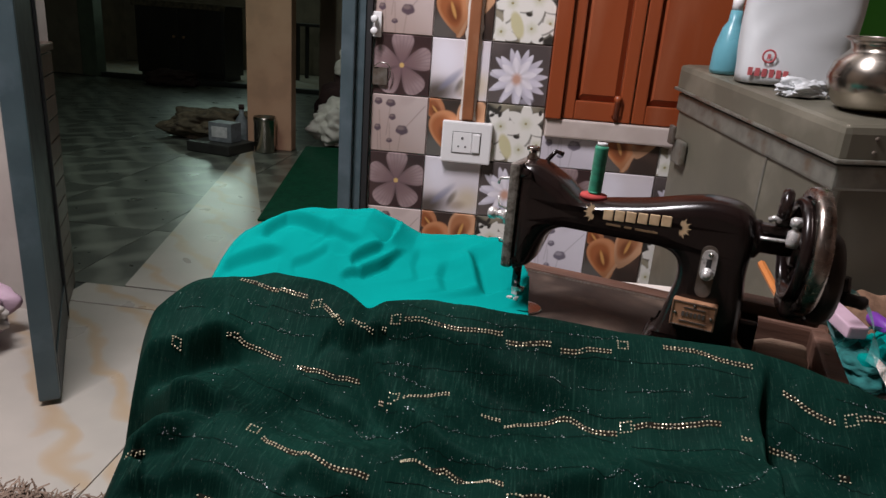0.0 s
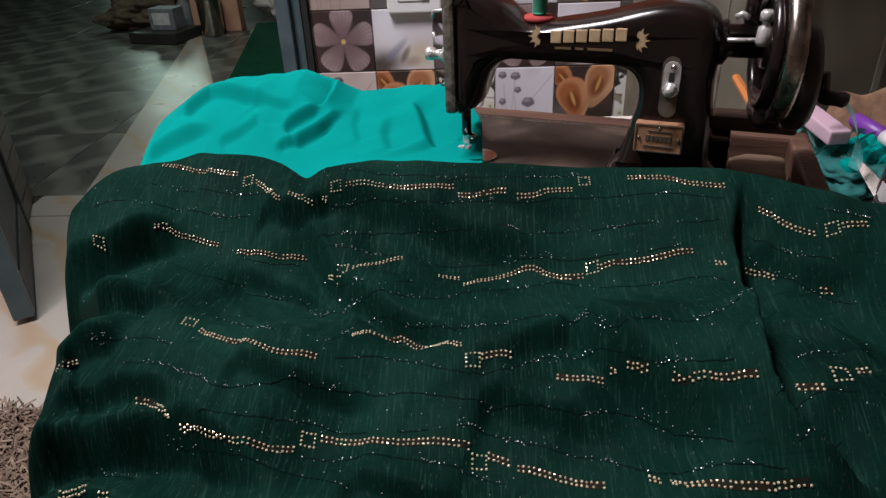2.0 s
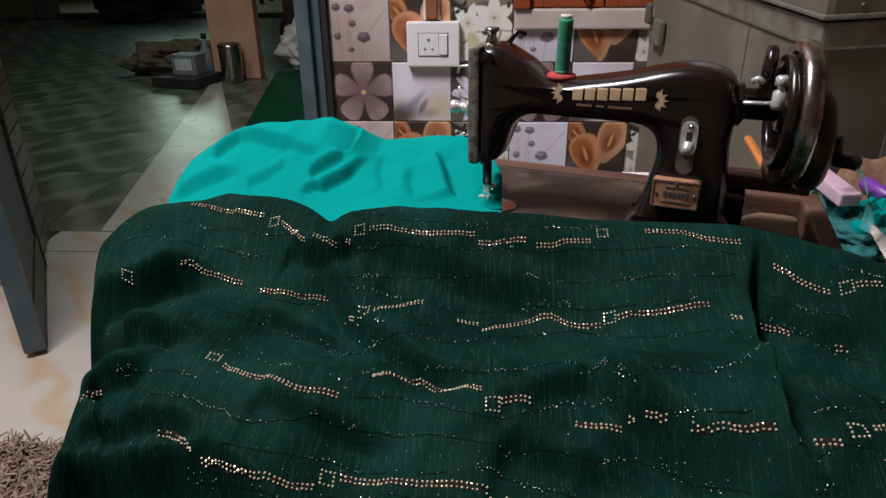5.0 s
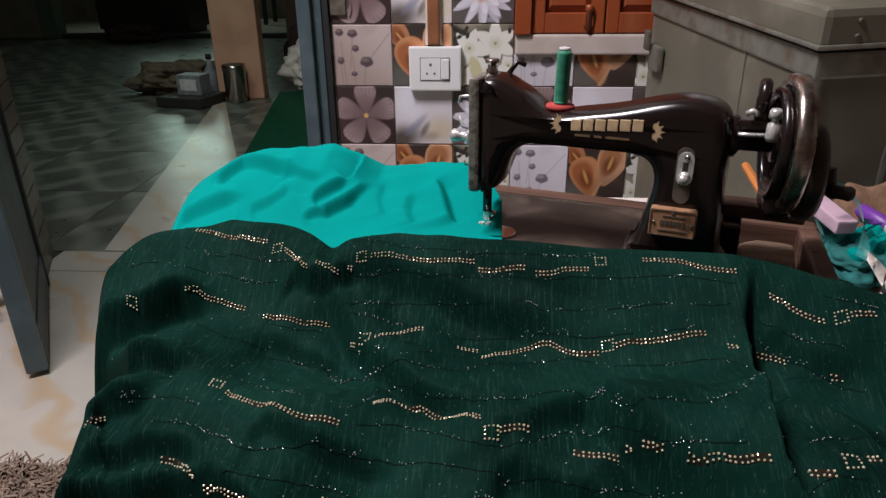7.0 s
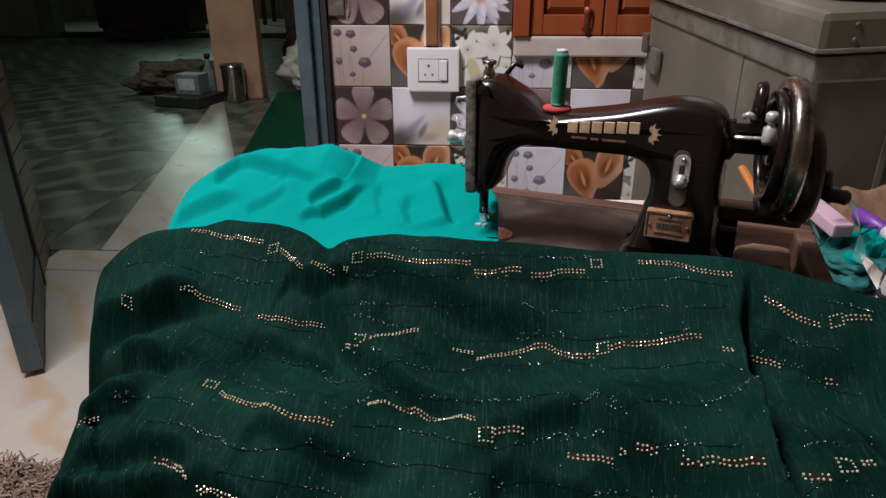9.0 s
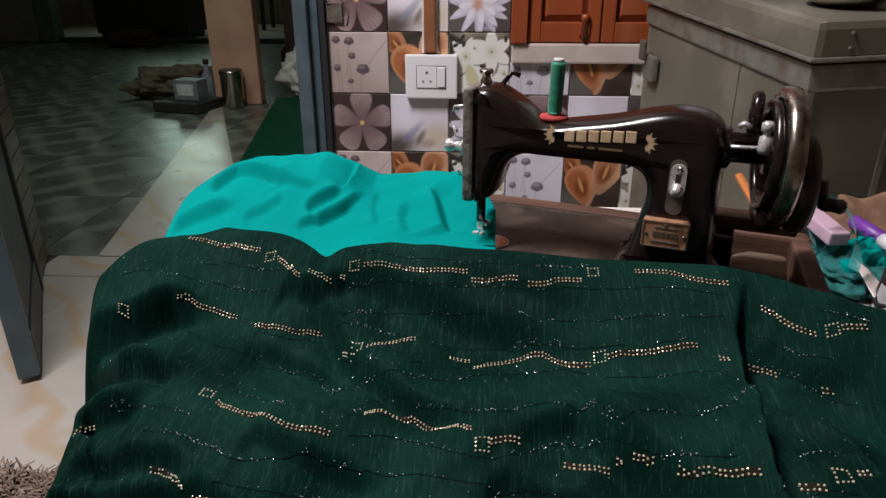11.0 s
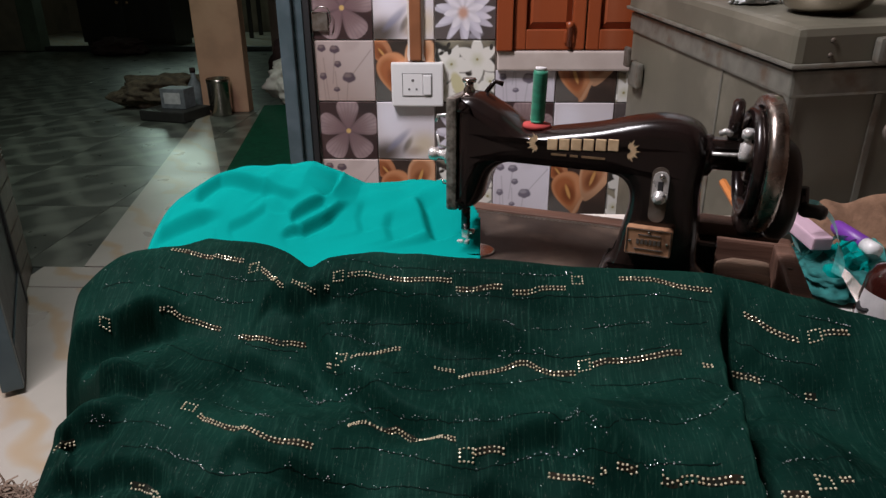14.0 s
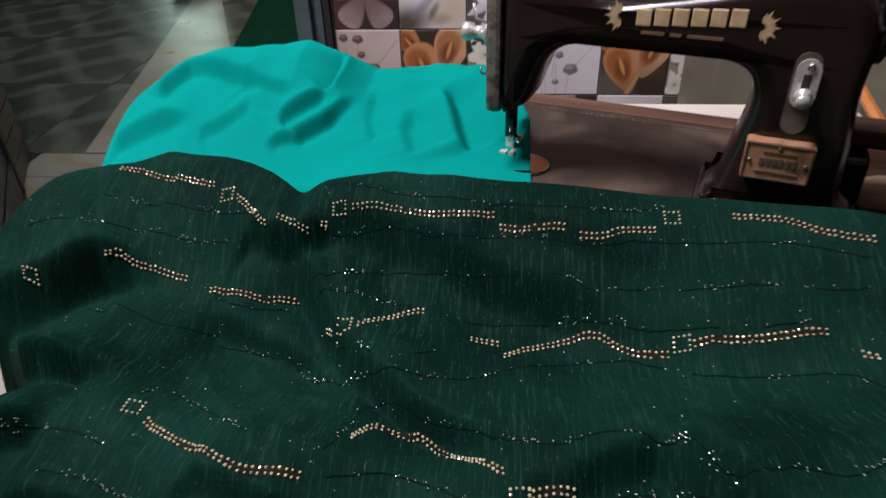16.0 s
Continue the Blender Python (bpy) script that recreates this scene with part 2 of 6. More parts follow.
RED_PRINT = material("red_print", (0.55, 0.12, 0.13), 0.5, scale=60)
BOTTLE_BLUE = material("blue_bottle_plastic", (0.14, 0.40, 0.48), 0.3, scale=10)
RUG = material("brown_shag", (0.235, 0.165, 0.125), 0.95, second=(0.15, 0.10, 0.075), scale=16, vary=0.0, sheen=0.3, spec=0.1)
GREEN_MAT = material("green_mat_fibre", (0.004, 0.060, 0.030), 0.92, second=(0.003, 0.042, 0.021), scale=30, bump=0.4, spec=0.15)
TABLE_WHITE = material("white_laminate", (0.60, 0.57, 0.53), 0.45, second=(0.52, 0.49, 0.45), scale=10)
SHEET_WHITE = material("white_cotton", (0.66, 0.60, 0.55), 0.9, second=(0.58, 0.52, 0.47), scale=14, bump=0.15)
BROWN_CLOTH = material("brown_jute_cloth", (0.27, 0.155, 0.095), 0.95, second=(0.18, 0.10, 0.06), scale=60, bump=0.5, bump_scale=220)
PINK = material("pink_card", (0.66, 0.46, 0.56), 0.6, scale=15)
PURPLE = material("purple_plastic", (0.20, 0.05, 0.38), 0.4, scale=15)
ORANGE = material("orange_plastic", (0.62, 0.21, 0.05), 0.45, scale=20)
AMBER = material("dark_amber_glass", (0.035, 0.008, 0.006), 0.15, scale=10)
SOCKET_HOLE = material("shaded_socket_hole", (0.16, 0.15, 0.15), 0.7, scale=30)
LABEL = material("paper_label", (0.62, 0.60, 0.60), 0.7, scale=30)
DARK_WOOD = material("dark_stained_wood", (0.022, 0.016, 0.014), 0.5, second=(0.014, 0.010, 0.009), scale=10, stretch=(1, 1, 0.2))
RAG = material("tan_rag", (0.13, 0.095, 0.060), 0.95, second=(0.06, 0.043, 0.030), scale=22, bump=0.6, bump_scale=60)
DARK_RAG = material("dark_red_rag", (0.035, 0.014, 0.013), 0.95, scale=20, bump=0.5)
GREY_BOX = material("grey_carton", (0.21, 0.22, 0.24), 0.6, second=(0.14, 0.15, 0.16), scale=30)
POST_GREEN = material("pale_green_paint", (0.10, 0.12, 0.085), 0.6, scale=8)
DARK_IRON = material("dark_greasy_iron", (0.022, 0.016, 0.014), 0.42, 0.3, second=(0.045, 0.032, 0.026), scale=40, bump=0.15)
SLATE = material("dark_slate", (0.03, 0.028, 0.026), 0.5, scale=20)
BROWN_FLOOR = material("brown_hall_tile", (0.12, 0.085, 0.055), 0.35, second=(0.085, 0.06, 0.04), scale=8, vary=0.1)


from mathutils.geometry import tessellate_polygon


# ---- mesh helpers ----
def part(name, bm, mat, parent=None, label="", smooth=False, place=None):
    """Links a bmesh as one mesh object, under a parent when there is one."""
    me = bpy.data.meshes.new(name)
    bmesh.ops.recalc_face_normals(bm, faces=bm.faces)
    bm.to_mesh(me)
    bm.free()
    for m in (mat if isinstance(mat, (list, tuple)) else [mat]):
        me.materials.append(m)
    if smooth:
        me.polygons.foreach_set("use_smooth", [True] * len(me.polygons))
    ob = new(name, me)
    if place is not None:
        ob.matrix_basis = place
    if parent is not None:
        ob.parent = parent
    if label:
        ob["label"] = label
    return ob


def thing(name, place, label, category, group="", kind=""):
    ob = new(name)
    ob.empty_display_size = 0.05
    ob.matrix_basis = place
    return tagged(ob, label, category, group, kind)


def box(bm, lo, hi, bevel=0.0, m=None):
    """A box between two corners, with bevelled edges."""
    r = bmesh.ops.create_cube(bm, size=1.0)
    size = [b - a for a, b in zip(lo, hi)]
    mid = [(a + b) / 2 for a, b in zip(lo, hi)]
    bmesh.ops.transform(bm, matrix=Matrix.Translation(mid) @ Matrix.Diagonal((*size, 1)), verts=r["verts"])
    verts = r["verts"]
    if bevel:
        edges = list({e for v in verts for e in v.link_edges})
        out = bmesh.ops.bevel(bm, geom=edges, offset=bevel, segments=2, affect="EDGES", profile=0.6)
        verts = list({v for f in out["faces"] for v in f.verts} | {v for v in verts if v.is_valid})
    if m is not None:
        bmesh.ops.transform(bm, matrix=m, verts=[v for v in verts if v.is_valid])
    return bm


def boxes(*specs, bevel=0.0):
    bm = bmesh.new()
    for lo, hi in specs:
        box(bm, lo, hi, bevel)
    return bm


def lathe(profile, segments=32, m=None, bm=None):
    """A turned shape round z from (radius, height) pairs."""
    bm = bm or bmesh.new()
    rings = []
    for r, z in profile:
        if r < 1e-5:
            rings.append([bm.verts.new((0, 0, z))])
        else:
            rings.append([bm.verts.new((r * math.cos(2 * math.pi * k / segments), r * math.sin(2 * math.pi * k / segments), z)) for k in range(segments)])
    for a, b in zip(rings, rings[1:]):
        for k in range(segments):
            q = [a[k % len(a)], a[(k + 1) % len(a)], b[(k + 1) % len(b)], b[k % len(b)]]
            q = list(dict.fromkeys(q))
            if len(q) > 2:
                bm.faces.new(q)
    if m is not None:
        bmesh.ops.transform(bm, matrix=m, verts=[v for ring in rings for v in ring])
    return bm


def tube(points, radius, segments=10, bm=None, taper=1.0):
    """A round bar along a line of points."""
    bm = bm or bmesh.new()
    pts = [Vector(p) for p in points]
    rings = []
    side = None
    for i, p in enumerate(pts):
        way = (pts[min(i + 1, len(pts) - 1)] - pts[max(i - 1, 0)]).normalized()
        if side is None:
            side = way.orthogonal().normalized()
        side = (side - way * side.dot(way)).normalized()
        other = way.cross(side)
        r = radius * (1 + (taper - 1) * i / max(1, len(pts) - 1))
        rings.append([bm.verts.new(p + r * (math.cos(2 * math.pi * k / segments) * side + math.sin(2 * math.pi * k / segments) * other)) for k in range(segments)])
    for a, b in zip(rings, rings[1:]):
        for k in range(segments):
            bm.faces.new((a[k], a[(k + 1) % segments], b[(k + 1) % segments], b[k]))
    bm.faces.new(rings[0][::-1])
    bm.faces.new(rings[-1])
    return bm


def torus(major, minor, m=None, segments=48, sides=14, flat=1.0, bm=None):
    """A ring round z; flat stretches its section along z."""
    bm = bm or bmesh.new()
    rows = [[bm.verts.new(((major + minor * math.cos(b)) * math.cos(a), (major + minor * math.cos(b)) * math.sin(a), minor * flat * math.sin(b)))
             for b in (2 * math.pi * j / sides for j in range(sides))] for a in (2 * math.pi * i / segments for i in range(segments))]
    for i in range(segments):
        for j in range(sides):
            bm.faces.new((rows[i][j], rows[(i + 1) % segments][j], rows[(i + 1) % segments][(j + 1) % sides], rows[i][(j + 1) % sides]))
    if m is not None:
        bmesh.ops.transform(bm, matrix=m, verts=[v for row in rows for v in row])
    return bm


def spline(points, steps=6, closed=True):
    """Catmull-Rom through the points."""
    n, out = len(points), []
    pts = [Vector(p) for p in points]
    for i in range(n if closed else n - 1):
        p0, p1, p2, p3 = (pts[(i + k) % n] if closed else pts[max(0, min(n - 1, i + k))] for k in (-1, 0, 1, 2))
        for s in range(steps):
            t = s / steps
            out.append(0.5 * ((2 * p1) + (p2 - p0) * t + (2 * p0 - 5 * p1 + 4 * p2 - p3) * t * t + (3 * p1 - p0 - 3 * p2 + p3) * t ** 3))
    if not closed:
        out.append(pts[-1])
    return out


def pillow(outline, half, edge, bm=None, depth=None):
    """A cast body: a smooth outline in (u, z), rounded towards its two faces at v = -half and +half. depth(u, z) scales the half width."""
    bm = bm or bmesh.new()
    n = len(outline)
    area = sum(outline[i][0] * outline[(i + 1) % n][1] - outline[(i + 1) % n][0] * outline[i][1] for i in range(n))
    turn = 1 if area > 0 else -1
    normals = []
    for i in range(n):
        d = Vector(outline[(i + 1) % n]) - Vector(outline[i - 1])
        normals.append(Vector((d.y, -d.x)).normalized() * turn)
    rings = []
    for a in (-91, -90, -65, -40, -15, 15, 40, 65, 90, 91):
        inset, w = edge * (1 - math.cos(radians(a))), math.sin(radians(a))
        if abs(a) == 91:
            inset, w = edge * 1.07, math.copysign(1, a)
        ring = []
        for p, q in zip(outline, normals):
            c = Vector(p) - q * inset
            h = half * (depth(p[0], p[1]) if depth else 1.0)
            ring.append(bm.verts.new((c.x, h * w if abs(a) >= 90 else (h - edge) * (1 if w > 0 else -1) * min(1, abs(w) * 1.6) + edge * w, c.y)))
        rings.append(ring)
    for a, b in zip(rings, rings[1:]):
        for k in range(n):
            bm.faces.new((a[k], a[(k + 1) % n], b[(k + 1) % n], b[k]))
    for edge_ring in (rings[0], rings[-1]):
        ring = [bm.verts.new(v.co) for v in edge_ring]
        for tri in tessellate_polygon([[Vector((p[0], p[1], 0)) for p in outline]]):
            bm.faces.new([ring[i] for i in tri])
    return bm


def sheet(name, xs, ys, height, mat, parent=None, label="", keep=None, thick=0.0):
    """A draped cloth: a fine grid over the plan with heights from a function."""
    X, Y = np.meshgrid(xs, ys)
    Z = height(X, Y)
    co = np.stack([X, Y, Z], -1).reshape(-1, 3)
    nx, ny = len(xs), len(ys)
    idx = np.arange(nx * ny).reshape(ny, nx)
    quads = np.stack([idx[:-1, :-1], idx[:-1, 1:], idx[1:, 1:], idx[1:, :-1]], -1).reshape(-1, 4)
    if keep is not None:
        ok = keep(X, Y).reshape(-1)
        quads = quads[ok[quads].all(1)]
    me = bpy.data.meshes.new(name)
    me.from_pydata(co.tolist(), [], quads.tolist())
    me.materials.append(mat)
    me.polygons.foreach_set("use_smooth", [True] * len(me.polygons))
    ob = new(name, me)
    if thick:
        mod = ob.modifiers.new("thickness", "SOLIDIFY")
        mod.thickness, mod.offset = thick, -1
    if parent is not None:
        ob.parent = parent
    if label:
        ob["label"] = label
    return ob


def ss(a, b, v):
    t = np.clip((v - a) / (b - a), 0, 1)
    return t * t * (3 - 2 * t)


def crumple(size, seed, rough=0.25, detail=3, flat=1.0):
    """A crumpled lump standing on z = 0."""
    bm = bmesh.new()
    bmesh.ops.create_icosphere(bm, subdivisions=5, radius=1.0)
    for v in bm.verts:
        p = v.co.normalized()
        d = 1 + rough * noise.fractal(p * 1.6 + Vector((seed, 0, 0)), 1.0, 2.0, detail) + rough * 0.6 * abs(noise.noise(p * 3.5 + Vector((0, seed, 0))))
        v.co = Vector((p.x * d * size[0], p.y * d * size[1], max(0, (p.z * d + 0.75) / 1.75) * size[2]))
    return bm


WALL_Y = 2.023       # face of the tiled wall
BED_Z = 0.575        # bed of the sewing machine
TABLE_Z = 0.48


# ---- structure ----
def structure(name, bm, mat, label, category="wall", smooth=False):
    return tagged(part(name, bm, mat, smooth=smooth), label, category, kind="structure")


DOOR_L, DOOR_R = -1.00, -0.197
structure("wall_north", boxes(((-2.4, 2.031, 0), (DOOR_L - .15, 2.25, 2.8)), ((DOOR_R + 0.03, 2.031, 0), (1.8, 2.25, 2.8)), ((DOOR_L - .15, 2.031, 2.08), (DOOR_R + 0.03, 2.25, 2.8))),
          PLASTER, "plastered wall with a doorway into the hall")
# walls mostly out of view, kept dark so less light bounces back
structure("wall_south", boxes(((-2.4, -1.8, 0), (1.8, -1.65, 2.8))), LOW_BOUNCE_PLASTER, "unseen plain wall closing the sewing room, dark to cut bounced light")
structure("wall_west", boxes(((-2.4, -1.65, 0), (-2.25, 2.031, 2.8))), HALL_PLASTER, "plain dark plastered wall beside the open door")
structure("wall_east", boxes(((1.65, -1.65, 0), (1.8, 2.031, 2.8))), LOW_BOUNCE_PLASTER, "unseen plain wall behind the steel trunk, dark to cut bounced light")
structure("ceiling", boxes(((-2.4, -1.8, 2.8), (1.8, 2.25, 2.9))), CEILING, "pale painted ceiling of the sewing room", "ceiling")
structure("hall_ceiling", boxes(((-6.2, 2.25, 2.8), (1.8, 11.2, 2.9))), CEILING, "pale painted ceiling of the hall", "ceiling")
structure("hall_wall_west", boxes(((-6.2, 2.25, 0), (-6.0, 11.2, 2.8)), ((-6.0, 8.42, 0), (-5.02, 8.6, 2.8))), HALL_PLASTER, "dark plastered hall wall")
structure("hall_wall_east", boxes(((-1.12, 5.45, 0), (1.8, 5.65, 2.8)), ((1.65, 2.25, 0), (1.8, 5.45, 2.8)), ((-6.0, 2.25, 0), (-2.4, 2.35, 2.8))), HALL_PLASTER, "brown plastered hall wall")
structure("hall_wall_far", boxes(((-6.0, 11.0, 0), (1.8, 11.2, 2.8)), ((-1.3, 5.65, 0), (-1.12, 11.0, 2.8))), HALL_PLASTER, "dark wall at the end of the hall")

floor = tagged(new("floor"), "white marble floor slabs with brown veins", "floor", kind="structure")
part("floor_bed", boxes(((-2.4, -1.8, -0.10), (1.8, 2.12, -0.006))), GROUT, floor)
threshold = structure("threshold", boxes(((DOOR_L - 0.12, 2.122, -0.1), (DOOR_R + 0.05, 2.268, 0.002)), bevel=0.003), MARBLE, "white marble threshold slab under the doorway", "threshold")
hall_floor = tagged(new("hall_floor"), "dark grey glazed hall floor tiles with pale streaks", "floor", kind="structure")
part("floor_bed", boxes(((-6.2, 2.12, -0.10), (1.8, 11.2, -0.004))), SLATE, hall_floor)

structure("pillar", boxes(((-1.555, 4.80, 0), (-1.245, 4.90, 2.8)), bevel=0.008), PEACH, "square peach painted pillar in the hall", "pillar")
structure("hall_step", boxes(((-5.0, 8.40, 0), (-1.3, 8.50, 0.05)), bevel=0.006), SLATE, "low dark stone step across the hall", "step")
structure("hall_post", boxes(((-5.04, 8.34, 0), (-4.84, 8.52, 2.8)), bevel=0.006), POST_GREEN, "pale green painted post at the hall step", "post")


def door_frame():
    """Blue steel frame on the latch side of the doorway, with a stepped face."""
    f = tagged(new("door_frame"), "blue enamelled steel door frame, scuffed", "door frame", kind="structure")
    part("stile", boxes(((DOOR_R, 1.985, 0), (DOOR_R + 0.034, 2.24, 2.08)), bevel=0.004), BLUE, f)
    part("stop", boxes(((DOOR_R + 0.034, 2.003, 0), (DOOR_R + 0.056, 2.20, 2.08)), bevel=0.002), BLUE, f)
    # plain black strip filling the gap between the frame and the tiles
    part("seal", boxes(((DOOR_R + 0.0565, 2.008, 0), (DOOR_R + 0.071, 2.03, 2.08))), BLACK, f, "black strip between frame and tiles")
    part("head", boxes(((DOOR_L, 1.985, 2.081), (DOOR_R + 0.034, 2.03, 2.13)), bevel=0.004), BLUE, f)
    part("hinge_stile", boxes(((DOOR_L - 0.062, 1.992, 0), (DOOR_L - 0.042, 2.03, 2.08)), bevel=0.003), BLACK, f)
    return f


door_frame()


def door_leaf():
    """The open leaf: a blue skin with a frame of flat bars, hinged on the left jamb."""
    a = Vector((-1.032, 2.004, 0))
    b = Vector((-0.757, 1.565, 0))
    length = (b - a).length
    turn = math.degrees(math.atan2(b.y - a.y, b.x - a.x))
    d = thing("door", pose(a.x, a.y, 0.012, 0, 0, turn), "blue enamelled steel door leaf standing open", "door", kind="structure")
    # panel and bottom rail are coloured darker for the shade on this face
    part("panel", boxes(((0.0, -0.010, 0), (length - 0.01, 0.018, 2.02)), bevel=0.003), BLUE_SHADED, d)
    part("edge_bar", boxes(((length - 0.03, -0.022, 0.002), (length, 0.022, 2.022)), bevel=0.004), BLUE, d)
    part("hinge_bar", boxes(((0.0, 0.0185, 0.0), (0.03, 0.026, 2.02)), bevel=0.002), BLACK, d)
    part("bottom_rail", boxes(((0.032, 0.0185, 0.0), (length - 0.031, 0.023, 0.10)), bevel=0.002), BLUE_SHADED, d)
    return d


door_leaf()

# border tiles up the left reveal
reveal = tagged(new("reveal_tiles"), "pinkish border tiles stacked up the door reveal", "tiles", kind="structure")
part("capping", boxes(((-.075, -.008, 0), (.022, .24, .023)), bevel=0.004), JAMB_TILE, reveal, place=pose(DOOR_L - .050, 2.031, .7505, 0, 0, 27))
bm = bmesh.new()
box(bm, (-.07, 0.0, 0.0), (0.016, 0.235, 0.058), 0.002)
reveal_piece = part("tile", bm, JAMB_TILE, reveal, place=pose(DOOR_L - .050, 2.031, 0.003, 0, 0, 27))
for k in range(1, 12):
    t = new("tile", reveal_piece.data)
    t.parent, t.matrix_basis = reveal, pose(DOOR_L - .050, 2.031, 0.003 + k * 0.0622, 0, 0, 27)


def shutter_doors():
    """Low cupboard with red-brown painted panelled shutters over a pale stone sill."""
    z0, z1, x0, xm, x1 = 0.705, 1.95, 0.325, 0.527, 0.93
    c = tagged(new("cupboard_shutters"), "red-brown painted wooden cupboard shutters, closed", "cupboard", kind="structure")
    part("surround", boxes(((x0 - 0.006, 2.000, z0), (x0 + 0.032, 2.05, z1)), ((x1, 2.000, z0), (x1 + 0.04, 2.05, z1)), ((x0 - 0.006, 2.000, z1 + 0.0005), (x1 + 0.04, 2.05, z1 + 0.04)), bevel=0.003), RED_WOOD, c)
    for a, b in ((x0 + 0.034, xm), (xm + 0.004, x1 - 0.002)):
        leaf = part("shutter", boxes(((a, 2.012, z0 + 0.002), (a + 0.030, 2.045, z1)), ((b - 0.030, 2.012, z0 + 0.002), (b, 2.045, z1)),
                                     ((a + 0.0301, 2.0125, z0 + 0.002), (b - 0.0301, 2.045, z0 + 0.048)), ((a + 0.0301, 2.0125, z1 - 0.06), (b - 0.0301, 2.045, z1)), bevel=0.003), RED_WOOD, c)
        bm = bmesh.new()
        lo, hi, y0, y1 = (a + 0.031, z0 + 0.0485), (b - 0.031, z1 - 0.0605), 2.030, 2.019
        outer = [bm.verts.new((x, y0, z)) for x, z in ((lo[0], lo[1]), (hi[0], lo[1]), (hi[0], hi[1]), (lo[0], hi[1]))]
        inner = [bm.verts.new((x, y1, z)) for x, z in ((lo[0] + .014, lo[1] + .016), (hi[0] - .014, lo[1] + .016), (hi[0] - .014, hi[1] - .016), (lo[0] + .014, hi[1] - .016))]
        for k in range(4):
            bm.faces.new((outer[k], outer[(k + 1) % 4], inner[(k + 1) % 4], inner[k]))
        bm.faces.new(inner)
        part("raised_panel", bm, RED_WOOD, leaf)
    bolt = part("bolt", lathe([(0, 0), (0.006, 0), (0.0065, 0.04), (0.009, 0.042), (0.009, 0.055), (0, 0.057)], 14), RED_WOOD, c, "painted-over shutter bolt", True, pose(0.490, 2.006, 0.715))
    part("bolt_plate", boxes(((-0.012, 0.0, 0.008), (0.012, 0.006, 0.034)), bevel=0.002), RED_WOOD, bolt)
    return c


shutter_doors()
structure("cupboard_sill", boxes(((0.322, 2.008, 0.658), (1.0, 2.05, 0.7045)), bevel=0.005), SILL, "pale stone sill under the red-brown shutters", "sill")
casing = structure("wire_casing", boxes(((0.112, 2.006, 0.682), (0.140, 2.023, 1.75)), bevel=0.004), CASING, "brown painted wire casing running to the socket", "casing")
for edge_x, way in ((.1115, -1), (.1405, 1)):
    bm = bmesh.new()
    filler = random.Random(3 + way)
    rows = []
    for k in range(72):
        wide = .0035 + .0025 * filler.random() + (.004 if filler.random() < .12 else 0)
        z = .680 + k * .015
        rows.append([bm.verts.new((edge_x, 2.0155, z)), bm.verts.new((edge_x + way * wide * .6, 2.0185, z)), bm.verts.new((edge_x + way * wide, 2.0228, z))])
    for a, b in zip(rows, rows[1:]):
        for i in (0, 1):
            bm.faces.new((a[i], a[i + 1], b[i + 1], b[i]))
    part("filler", bm, SHEET_WHITE, casing, "ragged white filler", True)


# ---- the draped saree ----
RIDGE_X = (-.30, -.16, -.10, -.035, .02, .09, .17, .30, .40, .50, .60, .72, .90)
RIDGE_Y = (.93, .975, 1.02, 1.055, 1.045, 1.012, 1.03, 1.005, .985, .950, .912, .868, .80)
CREST_X = (-0.3, -0.16, -0.082, -0.061, -0.036, -0.005, 0.044, 0.065, 0.081, 0.089, 0.095, 0.104, 0.113, 0.134, 0.161, 0.195, 0.232, 0.268, 0.321, 0.377, 0.43, 0.479, 0.503, 0.524, 0.549, 0.571, 0.592, 0.614, 0.9)
CREST_Z = (0.575, 0.588, 0.599, 0.599, 0.604, 0.601, 0.598, 0.594, 0.587, 0.582, 0.582, 0.59, 0.595, 0.598, 0.6, 0.595, 0.594, 0.596, 0.598, 0.601, 0.606, 0.609, 0.609, 0.606, 0.604, 0.602, 0.602, 0.594, 0.555)
# line of the crest in plan, drop, half width of the steep face, run-out
FOLDS_LEFT = (
    (((-0.185, 0.888), (-0.125, 0.91), (-0.107, 0.913), (-0.086, 0.919), (-0.071, 0.933), (-0.059, 0.946), (-0.038, 0.952), (-0.011, 0.943)), 0.0415, 0.0085, 6),
    (((-0.19, 0.871), (-0.13, 0.893), (-0.073, 0.85), (-0.044, 0.845), (-0.018, 0.844), (0.008, 0.842)), 0.0439, 0.0075, 5),
    (((-0.08, 0.787), (-0.072, 0.797), (-0.05, 0.798), (-0.026, 0.8)), 0.0317, 0.0065, 5),
    (((-0.071, 0.754), (-0.045, 0.755), (-0.009, 0.752), (0.021, 0.745), (0.049, 0.731)), 0.022, 0.006, 5),
    (((-0.11, 0.707), (-0.05, 0.729), (-0.013, 0.727), (0.019, 0.725), (0.053, 0.717), (0.09, 0.699), (0.13, 0.674)), 0.0512, 0.009, 6),
    (((-0.103, 0.668), (-0.043, 0.69), (-0.009, 0.682), (0.018, 0.678)), 0.0317, 0.007, 5),
)
